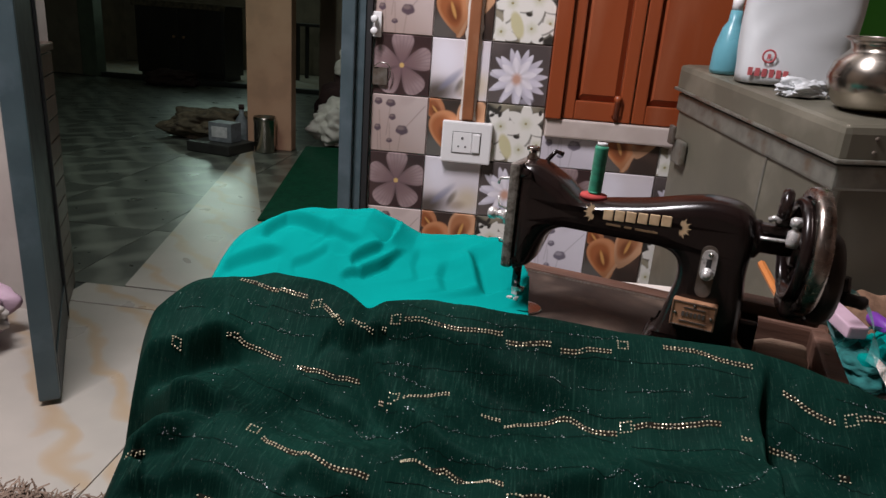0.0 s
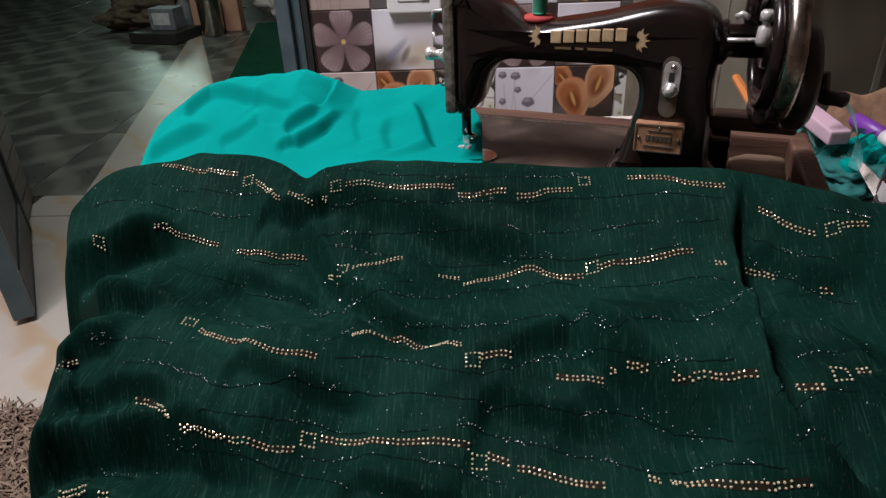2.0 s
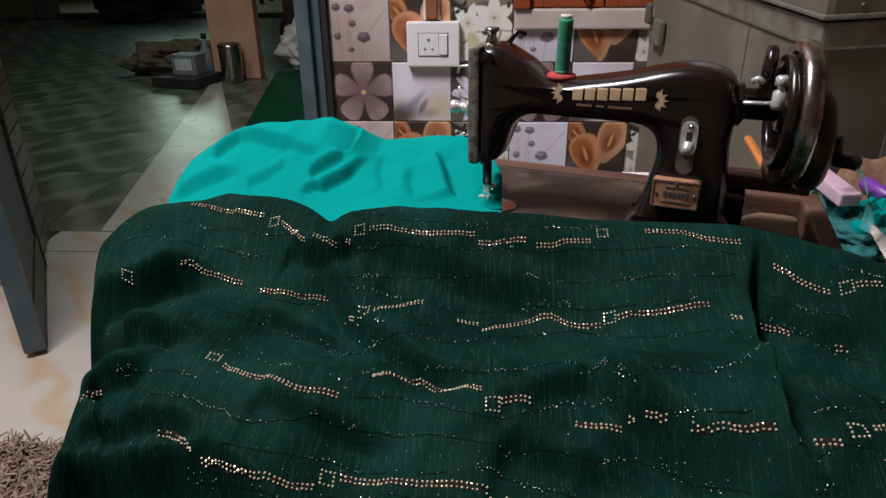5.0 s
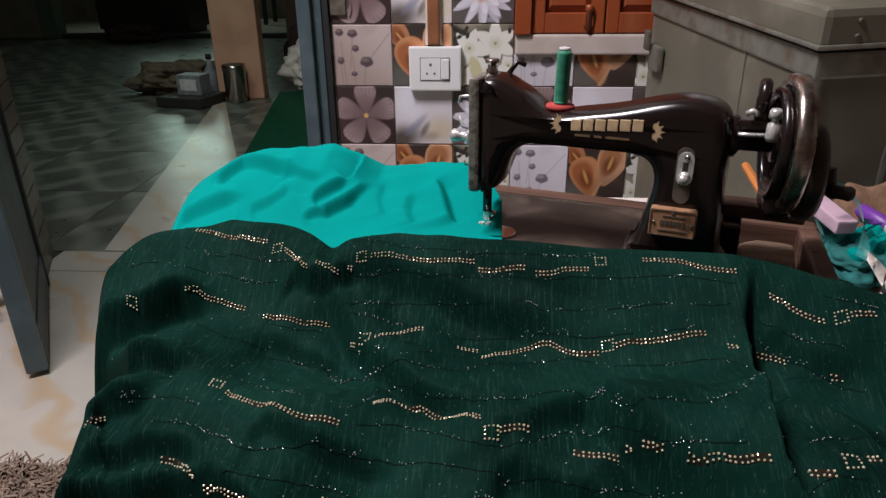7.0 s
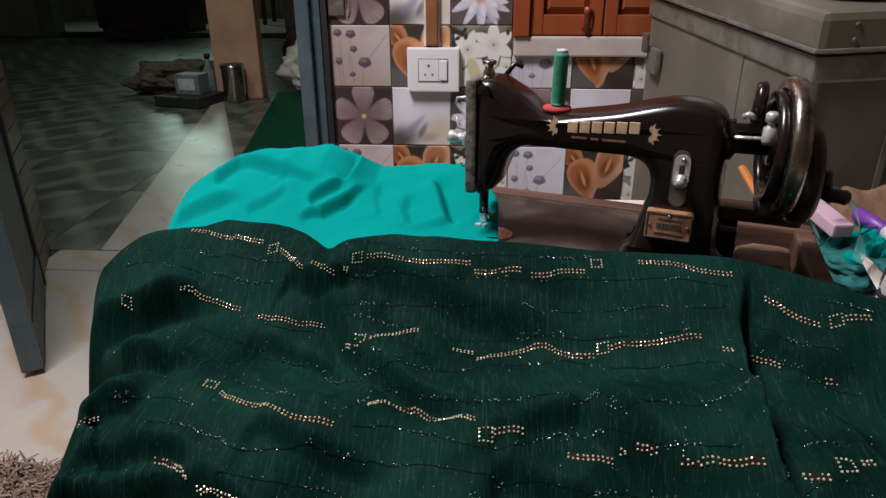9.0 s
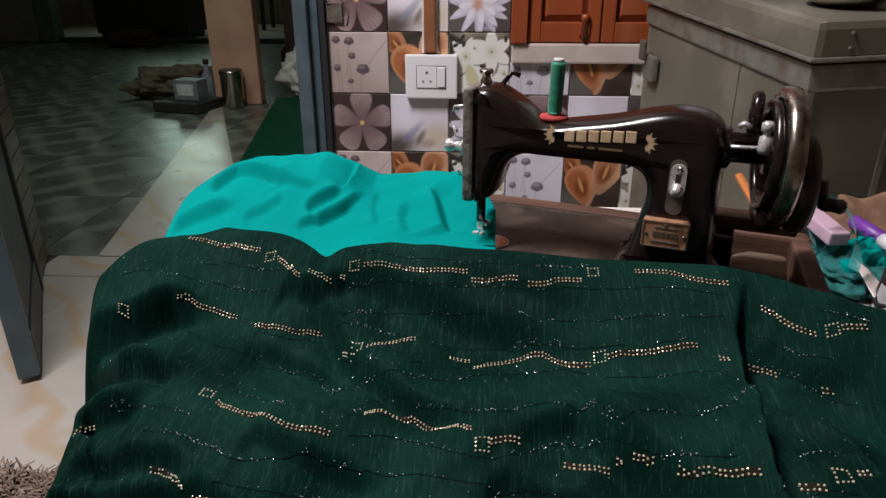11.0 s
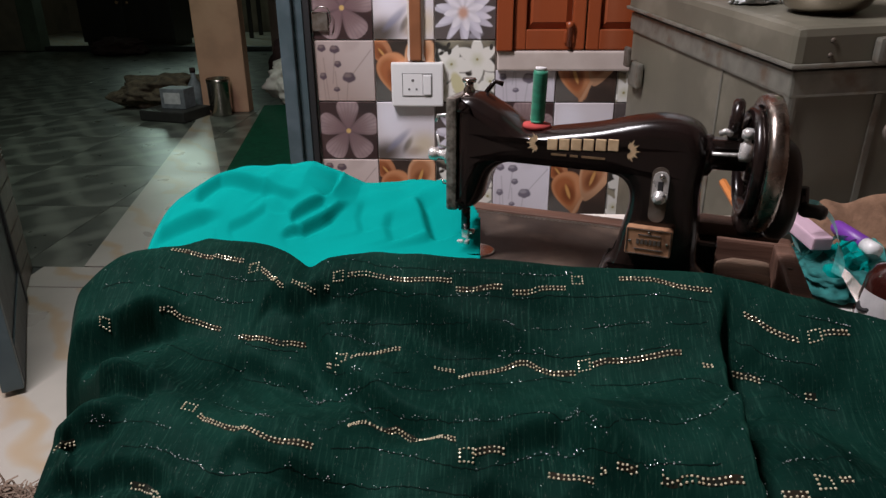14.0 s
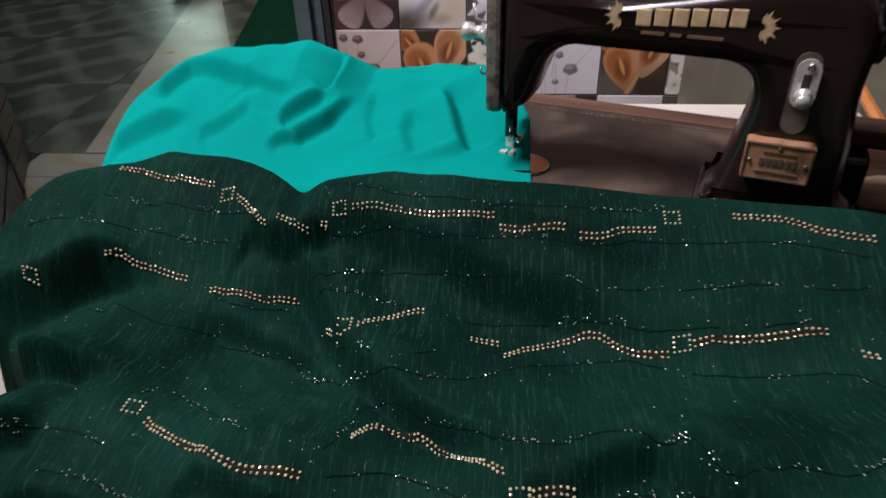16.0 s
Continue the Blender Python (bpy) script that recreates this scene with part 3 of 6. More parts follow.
FOLDS_MIDDLE = (
    (((0.056, 0.973), (0.076, 0.961), (0.097, 0.961), (0.112, 0.964), (0.128, 0.972)), 0.0244, 0.006, 4),
    (((0.094, 0.958), (0.109, 0.939), (0.125, 0.916), (0.159, 0.867), (0.199, 0.832), (0.24, 0.81), (0.278, 0.799)), 0.0317, 0.008, 5),
    (((0.11, 0.979), (0.152, 0.973), (0.199, 0.963), (0.234, 0.946), (0.274, 0.928), (0.317, 0.911), (0.358, 0.892)), 0.0244, 0.01, 5),
    (((0.029, 0.922), (0.079, 0.908), (0.114, 0.899), (0.149, 0.862)), 0.0146, 0.006, 5),
    (((0.078, 0.764), (0.126, 0.755), (0.162, 0.754), (0.198, 0.746)), 0.0195, 0.008, 5),
)
FOLDS_RIGHT = (
    (((0.351, 0.801), (0.367, 0.764), (0.38, 0.744), (0.403, 0.718), (0.422, 0.699), (0.443, 0.682)), 0.0464, 0.01, 5),
    (((0.521, 0.66), (0.494, 0.677), (0.478, 0.691), (0.473, 0.709), (0.474, 0.732), (0.491, 0.799), (0.5, 0.854), (0.502, 0.883), (0.507, 0.899), (0.515, 0.925)), 0.0439, 0.0055, 5),
    (((0.277, 0.744), (0.31, 0.732), (0.342, 0.722), (0.371, 0.706)), 0.0171, 0.008, 5),
    (((0.245, 0.986), (0.291, 0.958), (0.334, 0.941), (0.376, 0.93)), 0.0098, 0.008, 5),
    (((0.516, 0.88), (0.54, 0.864), (0.567, 0.847), (0.595, 0.836)), 0.0122, 0.007, 5),
    (((0.504, 0.81), (0.525, 0.796), (0.542, 0.772), (0.543, 0.736)), 0.0122, 0.007, 5),
    (((0.18, 0.685), (0.213, 0.678), (0.245, 0.671), (0.272, 0.669)), 0.0171, 0.007, 5),
)
FOLDS = FOLDS_LEFT + FOLDS_MIDDLE + FOLDS_RIGHT


def fold_field(x, y, folds):
    """Folds of the cloth: along each line the cloth rises to a crest and falls off steeply on the line's right-hand side."""
    z = np.zeros(np.shape(x))
    for line, h, w, tail in folds:
        best = np.full(np.shape(x), 1e9)
        side, along = np.zeros(np.shape(x)), np.zeros(np.shape(x))
        total = sum(math.dist(a, b) for a, b in zip(line, line[1:]))
        run = 0.0
        for a, b in zip(line, line[1:]):
            n = math.dist(a, b)
            tx, ty = (b[0] - a[0]) / n, (b[1] - a[1]) / n
            s = (x - a[0]) * tx + (y - a[1]) * ty
            c = np.clip(s, 0, n)
            dx, dy = x - a[0] - tx * c, y - a[1] - ty * c
            d = np.hypot(dx, dy)
            q = tx * (y - a[1]) - ty * (x - a[0])
            near = d < best
            best = np.where(near, d, best)
            side = np.where(near, np.where(q >= 0, d, -d), side)
            along = np.where(near, (run + s) / total, along)
            run += n
        f = np.where(side > w, .42 * np.exp(-(side - w) / (tail * w)), np.where(side < -w, -.58 * np.exp((side + w) / (tail * 1.3 * w)), -.08 + .5 * np.sin(np.clip(side / w, -1, 1) * math.pi / 2)))
        z = z + h * f * ss(-.03, .10, along) * (1 - ss(.72, 1.05, along))
    return z


def saree_form(x, y):
    """The large form: a ridge in front of the machine, falling towards the lap and over the left edge."""
    yr = sum(np.interp(x + s, RIDGE_X, RIDGE_Y) for s in (-.004, 0, .004)) / 3
    zr = sum(np.interp(x + s, CREST_X, CREST_Z) for s in (-.003, 0, .003)) / 3
    zs = sum(np.interp(x + s, CREST_X, CREST_Z) for s in (-.05, -.025, 0, .025, .05)) / 5
    d = yr - y
    z = zs + (zr - zs) * (1 - ss(.02, .09, d)) - .066 * ss(0, .13, d) + .012 * ss(.13, .24, d) - .045 * ss(.22, .34, d) - .12 * ss(.34, .8, d)
    z = z - .105 * ss(-.004, .055, -d)
    z = z + .022 * ss(.30, .55, x) * ss(.08, .2, d) - .21 * ss(.5, .78, x) * ss(.11, .36, d)
    edge = np.interp(y, (.3, .45, .6, .75, .88, .98, 1.1), (-.06, -.06, -.06, -.088, -.125, -.165, -.19))
    e = edge - x
    for cx, cy, h, r in ((-.10, .92, .013, .05), (.03, .81, -.013, .07), (.14, .905, -.007, .05), (.27, .77, -.008, .08)):
        z = z + h * np.exp(-((x - cx) ** 2 + (y - cy) ** 2) / r ** 2)
    z = z - .12 * ss(.38, .62, x) * ss(.18, .42, d)
    return z - .03 * ss(-.09, 0, e) ** 2 - .40 * ss(-.015, .09, e), d


def saree_z(x, y):
    z, d = saree_form(x, y)
    z = z + fold_field(x, y, FOLDS) * ss(-.01, .03, d)
    for fx, fy, ph, amp in ((34, 52, .4, .0036), (58, 30, 2.1, .0024), (-26, 60, 1.2, .0028), (86, 70, 3.0, .0016), (120, 150, .9, .0009)):
        warp = 1.6 * np.sin(11 * x + 7 * y + ph) + 1.1 * np.sin(17 * y - 9 * x + 2 * ph)
        mask = .5 + .5 * np.sin(13 * x - 10 * y + 3 * ph)
        z = z + amp * mask * (1 - 1.6 * np.abs(np.sin(.5 * (fx * x + fy * y) + warp)) ** .8) * ss(.02, .09, d)
    z = z + (.005 * np.sin(21 * x + 16 * y + 2 * np.sin(9 * y + 5 * x)) + .004 * np.sin(33 * y - 14 * x + 1.7 * np.sin(16 * x))) * ss(.03, .12, d)
    return z + .0030 * np.sin(31 * x + 9 * y + 3 * np.sin(14 * y)) + .0022 * np.sin(23 * y - 17 * x + 2 * np.sin(19 * x + 5 * y))


SAREE_STEP = .0024
SAREE_X, SAREE_Y = np.arange(-.30, 1.02, SAREE_STEP), np.arange(.12, 1.13, SAREE_STEP)
SAREE_GRID = saree_z(*np.meshgrid(SAREE_X, SAREE_Y))


def on_saree(x, y):
    """The height of the cloth at a place in plan."""
    i = min(max((x - SAREE_X[0]) / SAREE_STEP, 0), len(SAREE_X) - 1.001)
    j = min(max((y - SAREE_Y[0]) / SAREE_STEP, 0), len(SAREE_Y) - 1.001)
    a, b = int(i), int(j)
    u, v = i - a, j - b
    g = SAREE_GRID
    return float((g[b, a] * (1 - u) + g[b, a + 1] * u) * (1 - v) + (g[b + 1, a] * (1 - u) + g[b + 1, a + 1] * u) * v)


saree = thing("saree", pose(0, 0, 0), "dark green sheer saree with gold stones, draped in folds", "saree")
sheet("cloth", SAREE_X, SAREE_Y, lambda x, y: SAREE_GRID, SAREE, saree, thick=0.0012)

# lines of gold stones in plan, each a double row
BAND_1 = [[(-0.067, 1.024), (-0.049, 1.023), (-0.016, 1.017), (0.018, 1.01)], [(0.043, 0.995), (0.055, 0.985), (0.068, 0.97), (0.075, 0.966)], [(0.083, 0.97), (0.092, 0.968), (0.104, 0.964), (0.11, 0.965)], [(0.117, 0.97), (0.122, 0.974)], [(0.141, 0.98), (0.175, 0.98), (0.205, 0.976), (0.234, 0.977), (0.251, 0.978)], [(0.256, 0.97), (0.282, 0.962), (0.304, 0.956)], [(0.314, 0.95), (0.329, 0.947), (0.345, 0.95), (0.369, 0.952)], [(0.42, 0.958), (0.451, 0.949), (0.473, 0.935), (0.501, 0.923)], [(0.526, 0.904), (0.534, 0.897), (0.54, 0.891), (0.554, 0.882), (0.568, 0.875)], [(0.587, 0.877), (0.609, 0.876)]]
BAND_2 = [[(-0.055, 0.95), (-0.043, 0.954), (-0.029, 0.952), (-0.014, 0.951), (0.009, 0.948)], [(0.03, 0.939), (0.058, 0.935), (0.079, 0.933), (0.1, 0.938)], [(0.128, 0.912), (0.133, 0.907)], [(0.155, 0.902), (0.18, 0.914), (0.196, 0.92), (0.202, 0.918)], [(0.237, 0.9), (0.249, 0.901), (0.257, 0.9)], [(0.261, 0.885), (0.279, 0.895), (0.301, 0.901), (0.317, 0.903), (0.33, 0.897), (0.342, 0.886), (0.352, 0.882), (0.372, 0.88)], [(0.387, 0.884), (0.397, 0.884), (0.417, 0.882), (0.44, 0.88), (0.452, 0.88), (0.465, 0.878)], [(0.48, 0.861), (0.486, 0.856)], [(0.512, 0.873), (0.521, 0.871), (0.535, 0.862)], [(0.565, 0.844), (0.573, 0.841)]]
BAND_3 = [[(0.04, 0.804), (0.05, 0.797), (0.079, 0.782), (0.107, 0.769), (0.128, 0.771), (0.145, 0.773)], [(0.168, 0.807), (0.177, 0.822), (0.189, 0.823), (0.201, 0.823), (0.214, 0.819), (0.263, 0.775)], [(0.277, 0.765), (0.286, 0.767), (0.3, 0.767)], [(0.334, 0.752), (0.353, 0.747), (0.37, 0.746)], [(0.373, 0.747), (0.378, 0.743)], [(0.383, 0.741), (0.396, 0.73)], [(0.409, 0.718), (0.418, 0.711), (0.435, 0.709), (0.45, 0.709), (0.459, 0.707)], [(0.495, 0.719), (0.512, 0.715)], [(0.538, 0.729), (0.547, 0.73)], [(-0.081, 0.785), (-0.073, 0.793), (-0.068, 0.795)]]
BAND_4 = [[(0.005, 0.745), (0.019, 0.74), (0.039, 0.725)], [(0.049, 0.72), (0.06, 0.716), (0.081, 0.707), (0.1, 0.7), (0.119, 0.703), (0.137, 0.709)], [(0.155, 0.721), (0.165, 0.72), (0.201, 0.714), (0.231, 0.713), (0.258, 0.71), (0.268, 0.709)], [(0.281, 0.706), (0.295, 0.7)], [(0.302, 0.695), (0.317, 0.691), (0.328, 0.687), (0.346, 0.679), (0.361, 0.675)], [(0.389, 0.676), (0.396, 0.669)], [(0.401, 0.668), (0.41, 0.66), (0.433, 0.656), (0.45, 0.655), (0.46, 0.654)], [(0.462, 0.655), (0.483, 0.655)], [(-0.046, 0.694), (-0.017, 0.689)], [(-0.007, 0.684), (0.003, 0.683)]]
SQUARES = [(0.033, 0.999), (0.13, 0.98), (0.379, 0.962), (0.579, 0.877), (-0.099, 0.92), (0.144, 0.903), (0.379, 0.885), (0.028, 0.813), (0.27, 0.763), (0.524, 0.724), (0.145, 0.719), (0.274, 0.701)]
# tuck threads with clusters of sequins
THREADS_1 = [
    [(-0.069, 0.992), (-0.017, 0.996), (0.055, 0.981)],
    [(-0.113, 0.952), (-0.062, 0.968), (-0.018, 0.974), (0.038, 0.968)],
    [(0.118, 1.005), (0.174, 0.993), (0.233, 0.987), (0.291, 0.972), (0.346, 0.965), (0.375, 0.972)],
    [(0.117, 0.969), (0.175, 0.971), (0.223, 0.961), (0.263, 0.962), (0.323, 0.944), (0.355, 0.943), (0.393, 0.942), (0.448, 0.933), (0.498, 0.911)],
    [(0.114, 0.939), (0.164, 0.951), (0.199, 0.953), (0.234, 0.945), (0.268, 0.936), (0.301, 0.93), (0.322, 0.919), (0.354, 0.918), (0.395, 0.912), (0.425, 0.911), (0.458, 0.902), (0.49, 0.895)],
    [(0.024, 0.942), (0.051, 0.928), (0.096, 0.929)],
    [(-0.066, 0.922), (0.001, 0.902), (0.045, 0.918)],
]
THREADS_2 = [
    [(0.114, 0.931), (0.166, 0.93), (0.213, 0.919), (0.252, 0.917), (0.29, 0.915), (0.322, 0.907), (0.353, 0.895), (0.383, 0.892), (0.422, 0.887), (0.455, 0.885)],
    [(0.12, 0.918), (0.176, 0.863), (0.216, 0.877)],
    [(0.041, 0.907), (0.064, 0.907), (0.087, 0.903)],
    [(0.099, 0.902), (0.176, 0.855), (0.228, 0.855), (0.268, 0.872), (0.316, 0.883), (0.366, 0.871), (0.399, 0.861), (0.445, 0.855), (0.47, 0.846), (0.487, 0.828)],
    [(0.129, 0.791), (0.157, 0.792), (0.172, 0.842), (0.209, 0.827), (0.249, 0.808), (0.286, 0.791), (0.323, 0.801), (0.357, 0.791), (0.376, 0.757), (0.409, 0.76), (0.442, 0.762), (0.523, 0.827)],
    [(0.159, 0.776), (0.194, 0.785), (0.223, 0.776), (0.255, 0.758), (0.294, 0.756), (0.33, 0.772), (0.356, 0.77), (0.38, 0.746), (0.412, 0.721), (0.448, 0.718)],
    [(0.023, 0.829), (0.044, 0.837), (0.11, 0.793)],
]
THREADS_3 = [
    [(-0.012, 0.768), (0.031, 0.758), (0.057, 0.749), (0.077, 0.74), (0.117, 0.753), (0.135, 0.756)],
    [(0.126, 0.755), (0.17, 0.755), (0.224, 0.749), (0.268, 0.738), (0.311, 0.734), (0.351, 0.722), (0.384, 0.724), (0.419, 0.695), (0.441, 0.677)],
    [(0.067, 0.717), (0.095, 0.719), (0.13, 0.728), (0.155, 0.73), (0.2, 0.723), (0.243, 0.721), (0.277, 0.721), (0.31, 0.713), (0.349, 0.7), (0.378, 0.687), (0.417, 0.672), (0.468, 0.661)],
    [(0.037, 0.72), (0.074, 0.706), (0.114, 0.69), (0.146, 0.688), (0.181, 0.676)],
    [(0.142, 0.706), (0.185, 0.702), (0.228, 0.698), (0.264, 0.692), (0.292, 0.684)],
    [(-0.028, 0.721), (0.007, 0.709), (0.027, 0.699)],
    [(0.516, 0.89), (0.543, 0.869), (0.574, 0.856)],
]
THREADS_4 = [
    [(0.51, 0.882), (0.527, 0.869), (0.554, 0.849), (0.585, 0.826)],
    [(0.468, 0.716), (0.521, 0.755), (0.554, 0.745)],
    [(0.467, 0.693), (0.504, 0.713), (0.53, 0.711)],
    [(0.477, 0.672), (0.515, 0.688)],
    [(0.57, 0.895), (0.59, 0.886), (0.611, 0.88)],
    [(-0.061, 0.797), (-0.025, 0.798), (0.021, 0.784)],
]


def studs(spots, radius, tall, sides, jitter, rng):
    """Small domed stones or sequins on the cloth, in one mesh."""
    verts, faces = [], []
    for x, y in spots:
        e = 0.002
        z = on_saree(x, y)
        n = Vector((on_saree(x - e, y) - on_saree(x + e, y), on_saree(x, y - e) - on_saree(x, y + e), 2 * e)).normalized()
        n = (n + Vector((rng.uniform(-jitter, jitter), rng.uniform(-jitter, jitter), 0))).normalized()
        a = n.orthogonal().normalized()
        b = n.cross(a)
        c, base = Vector((x, y, z)) + n * 0.0004, len(verts)
        r = radius * rng.uniform(0.85, 1.15)
        for k in range(sides):
            w = a * math.cos(2 * math.pi * k / sides) + b * math.sin(2 * math.pi * k / sides)
            verts.append(c + w * r)
            verts.append(c + w * r * 0.55 + n * tall)
        for k in range(sides):
            i, j = base + 2 * k, base + 2 * ((k + 1) % sides)
            faces.append((i, j, j + 1, i + 1))
        faces.append(tuple(base + 2 * k + 1 for k in range(sides)))
    return verts, faces


def add_studs(name, spots, radius, tall, sides, jitter, mat, label, seed):
    verts, faces = studs(spots, radius, tall, sides, jitter, random.Random(seed))
    me = bpy.data.meshes.new(name)
    me.from_pydata(verts, [], faces)
    me.materials.append(mat)
    ob = new(name, me)
    ob.parent = saree
    tagged(ob, label, kind="stuff")


def lean_x(x, y):
    return 1 / math.hypot(1, (on_saree(x + .002, y) - on_saree(x - .002, y)) / .004)


def lean_y(x, y):
    return 1 / math.hypot(1, (on_saree(x, y + .002) - on_saree(x, y - .002)) / .004)


def along(line, step):
    """Points at even steps along a line on the cloth, by the cloth's own length."""
    pts = [(p.x, p.y) for p in spline([(*p, 0) for p in line], 8, False)]
    out, left = [pts[0]], step
    for (xa, ya), (xb, yb) in zip(pts, pts[1:]):
        n = math.dist((xa, ya, on_saree(xa, ya)), (xb, yb, on_saree(xb, yb)))
        go = left
        while go <= n:
            out.append((xa + (xb - xa) * go / n, ya + (yb - ya) * go / n))
            go += step
        left = go - n
    return out


gold, silver, under, rng = [], [], [], random.Random(5)
for band in (BAND_1, BAND_2, BAND_3, BAND_4):
    for line in band:
        row = along(line, .0038)
        under.append(row)
        for x, y in row:
            for way in (-.0019, .0019):
                if rng.random() < .97:
                    gold.append((x + rng.gauss(0, .0002), y + way * lean_y(x, y) + rng.gauss(0, .0002)))
for x, y in SQUARES:
    for i in range(4):
        for j in range(4):
            if i in (0, 3) or j in (0, 3):
                gold.append((x + (i - 1.5) * .0034 * lean_x(x, y), y + (j - 1.5) * .0034 * lean_y(x, y)))


def strip_on_cloth(line, width, lift, verts, faces):
    """A narrow flat band on the cloth along a line of plan points."""
    base = len(verts)
    for k, (x, y) in enumerate(line):
        for side in (-.5, .5):
            yy = y + side * width * lean_y(x, y)
            verts.append((x, yy, on_saree(x, yy) + lift))
    for k in range(len(line) - 1):
        a = base + 2 * k
        faces.append((a, a + 2, a + 3, a + 1))


def add_strips(name, lines, width, lift, mat, label):
    verts, faces = [], []
    for line in lines:
        strip_on_cloth(line, width, lift, verts, faces)
    me = bpy.data.meshes.new(name)
    me.from_pydata(verts, [], faces)
    me.materials.append(mat)
    ob = new(name, me)
    ob.parent = saree
    tagged(ob, label, kind="stuff")


threads = []
for line in THREADS_1 + THREADS_2 + THREADS_3 + THREADS_4:
    row = along(line, .003)
    piece, cluster, hide = [], 0, 0
    for x, y in row:
        hide = max(0, hide - 1)
        if rng.random() < .02:
            hide = rng.randint(3, 9)
        if hide:
            if len(piece) > 2:
                threads.append(piece)
            piece = []
        else:
            piece.append((x, y + rng.gauss(0, .0003)))
        cluster = max(0, cluster - 1)
        if rng.random() < .07:
            cluster = rng.randint(3, 9)
        for _ in range(2 if cluster else 1):
            if rng.random() < (.50 if cluster else .16):
                silver.append((x + rng.uniform(-.0022, .0022), y + .001 + rng.gauss(0, .0010)))
    if len(piece) > 2:
        threads.append(piece)
for k in range(200):
    silver.append((rng.uniform(-.15, .70), rng.uniform(.60, 1.03)))
add_strips("tuck_thread", threads, .0009, .0004, DARK_THREAD, "dark thread lines stitched along the weave")
add_strips("stone_backing", under, .0064, .0003, STONE_BACK, "dark brown stitching under the gold stones")
add_studs("gold_stone", gold, .00104, .0009, 6, .25, STONE_GOLD, "rows of small gold stones stitched on the saree", 1)
add_studs("silver_sequin", silver, .00054, .0003, 5, .8, SEQUIN, "tiny silver sequins scattered along the weave", 2)

# ---- the teal cloth under the needle ----
TEAL_FOLDS = (  # folds of the bunched cloth, as for the saree
    (((0.089, 1.227), (0.092, 1.182), (0.087, 1.156), (0.076, 1.142)), 0.02, 0.005, 2.5),
    (((0.041, 1.123), (0.057, 1.132), (0.073, 1.142), (0.09, 1.155)), 0.016, 0.0035, 2.5),
    (((0.035, 1.099), (0.062, 1.108), (0.087, 1.125), (0.113, 1.154)), 0.012, 0.0035, 2.5),
    (((0.059, 1.105), (0.081, 1.119), (0.099, 1.138)), 0.007, 0.003, 2),
    (((-0.098, 1.163), (-0.082, 1.176), (-0.066, 1.19), (-0.024, 1.178), (0.018, 1.164)), 0.02, 0.0065, 4),
    (((-0.006, 1.169), (0.027, 1.157), (0.054, 1.147)), 0.009, 0.0045, 3),
    (((0.224, 1.093), (0.216, 1.117), (0.209, 1.142), (0.196, 1.179)), 0.02, 0.009, 4),
    (((-0.142, 1.139), (-0.113, 1.136), (-0.078, 1.129), (-0.046, 1.124)), 0.016, 0.006, 4),
    (((-0.035, 1.108), (-0.015, 1.117), (0.003, 1.133), (0.005, 1.153)), 0.007, 0.006, 3),
    (((0.173, 1.087), (0.163, 1.118), (0.167, 1.148)), 0.006, 0.007, 4),
    (((0.135, 1.102), (0.125, 1.132), (0.127, 1.17)), 0.005, 0.006, 4),
)


def teal_z(x, y):
    z = .577 + np.interp(x, (-.08, 0, .05, .085, .12, .192, .246, .29), (.053, .060, .062, .052, .037, .038, .050, .046)) * ss(1.06, 1.20, y)
    z = z - .25 * ss(1.23, 1.42, y)
    z = z + fold_field(x, y, TEAL_FOLDS)
    z = np.where((y > 1.04) & (y < 1.2) & (x > .10), np.maximum(z, .5775), z)
    z = z - .14 * (1 - ss(.95, 1.035, y))
    e = -.075 - x
    z = z - .05 * ss(-.03, .10, e) - .42 * ss(.07, .19, e)
    fine = .0016 * np.sin(64 * x + 40 * y + 2 * np.sin(31 * x)) * np.sin(25 * y - 40 * x) + .0012 * np.abs(np.sin(47 * x - 38 * y + 1.5 * np.sin(28 * y)))
    return z + (.002 * np.sin(40 * x + 20 * y) + fine) * ss(1.08, 1.14, y)


teal = tagged(sheet("teal_cloth", np.arange(-.28, .292, .0022), np.arange(.94, 1.42, .0022), teal_z, TEAL, thick=0.001,
              keep=lambda x, y: (x < .283 - .25 * ss(1.12, 1.4, y)) & (x > -.245)), "bright teal cotton cloth bunched under the needle", "cloth")

# ---- table and things round the machine ----
table = thing("work_table", pose(0, 0, 0), "low white-topped work table under the sewing machine", "table")
part("tabletop", boxes(((.02, .82, TABLE_Z - .03), (1.25, 1.30, TABLE_Z)), bevel=.005), TABLE_WHITE, table)
for x in (.04, 1.16):
    for y in (.84, 1.20):
        part("leg", boxes(((x, y, 0), (x + .05, y + .05, TABLE_Z - .0305)), bevel=.004), BASE_WOOD, table)


def folded_sheet():
    bm = bmesh.new()
    for k in range(4):
        box(bm, (.385 + .004 * k, 1.236 + .002 * (k % 2), TABLE_Z + .0005 + k * .0125), (.685 - .003 * k, 1.350 - .003 * (k % 3), TABLE_Z + .0125 + k * .0125), .004)
    return tagged(part("folded_sheet", bm, SHEET_WHITE), "white cotton sheet folded behind the machine", "sheet")


folded_sheet()

# ---- sewing machine ----
U_TURN = -19
machine = thing("sewing_machine", pose(.262, 1.10, BED_Z, 0, 0, U_TURN), "black enamelled hand-crank sewing machine with worn gold transfers", "sewing machine")
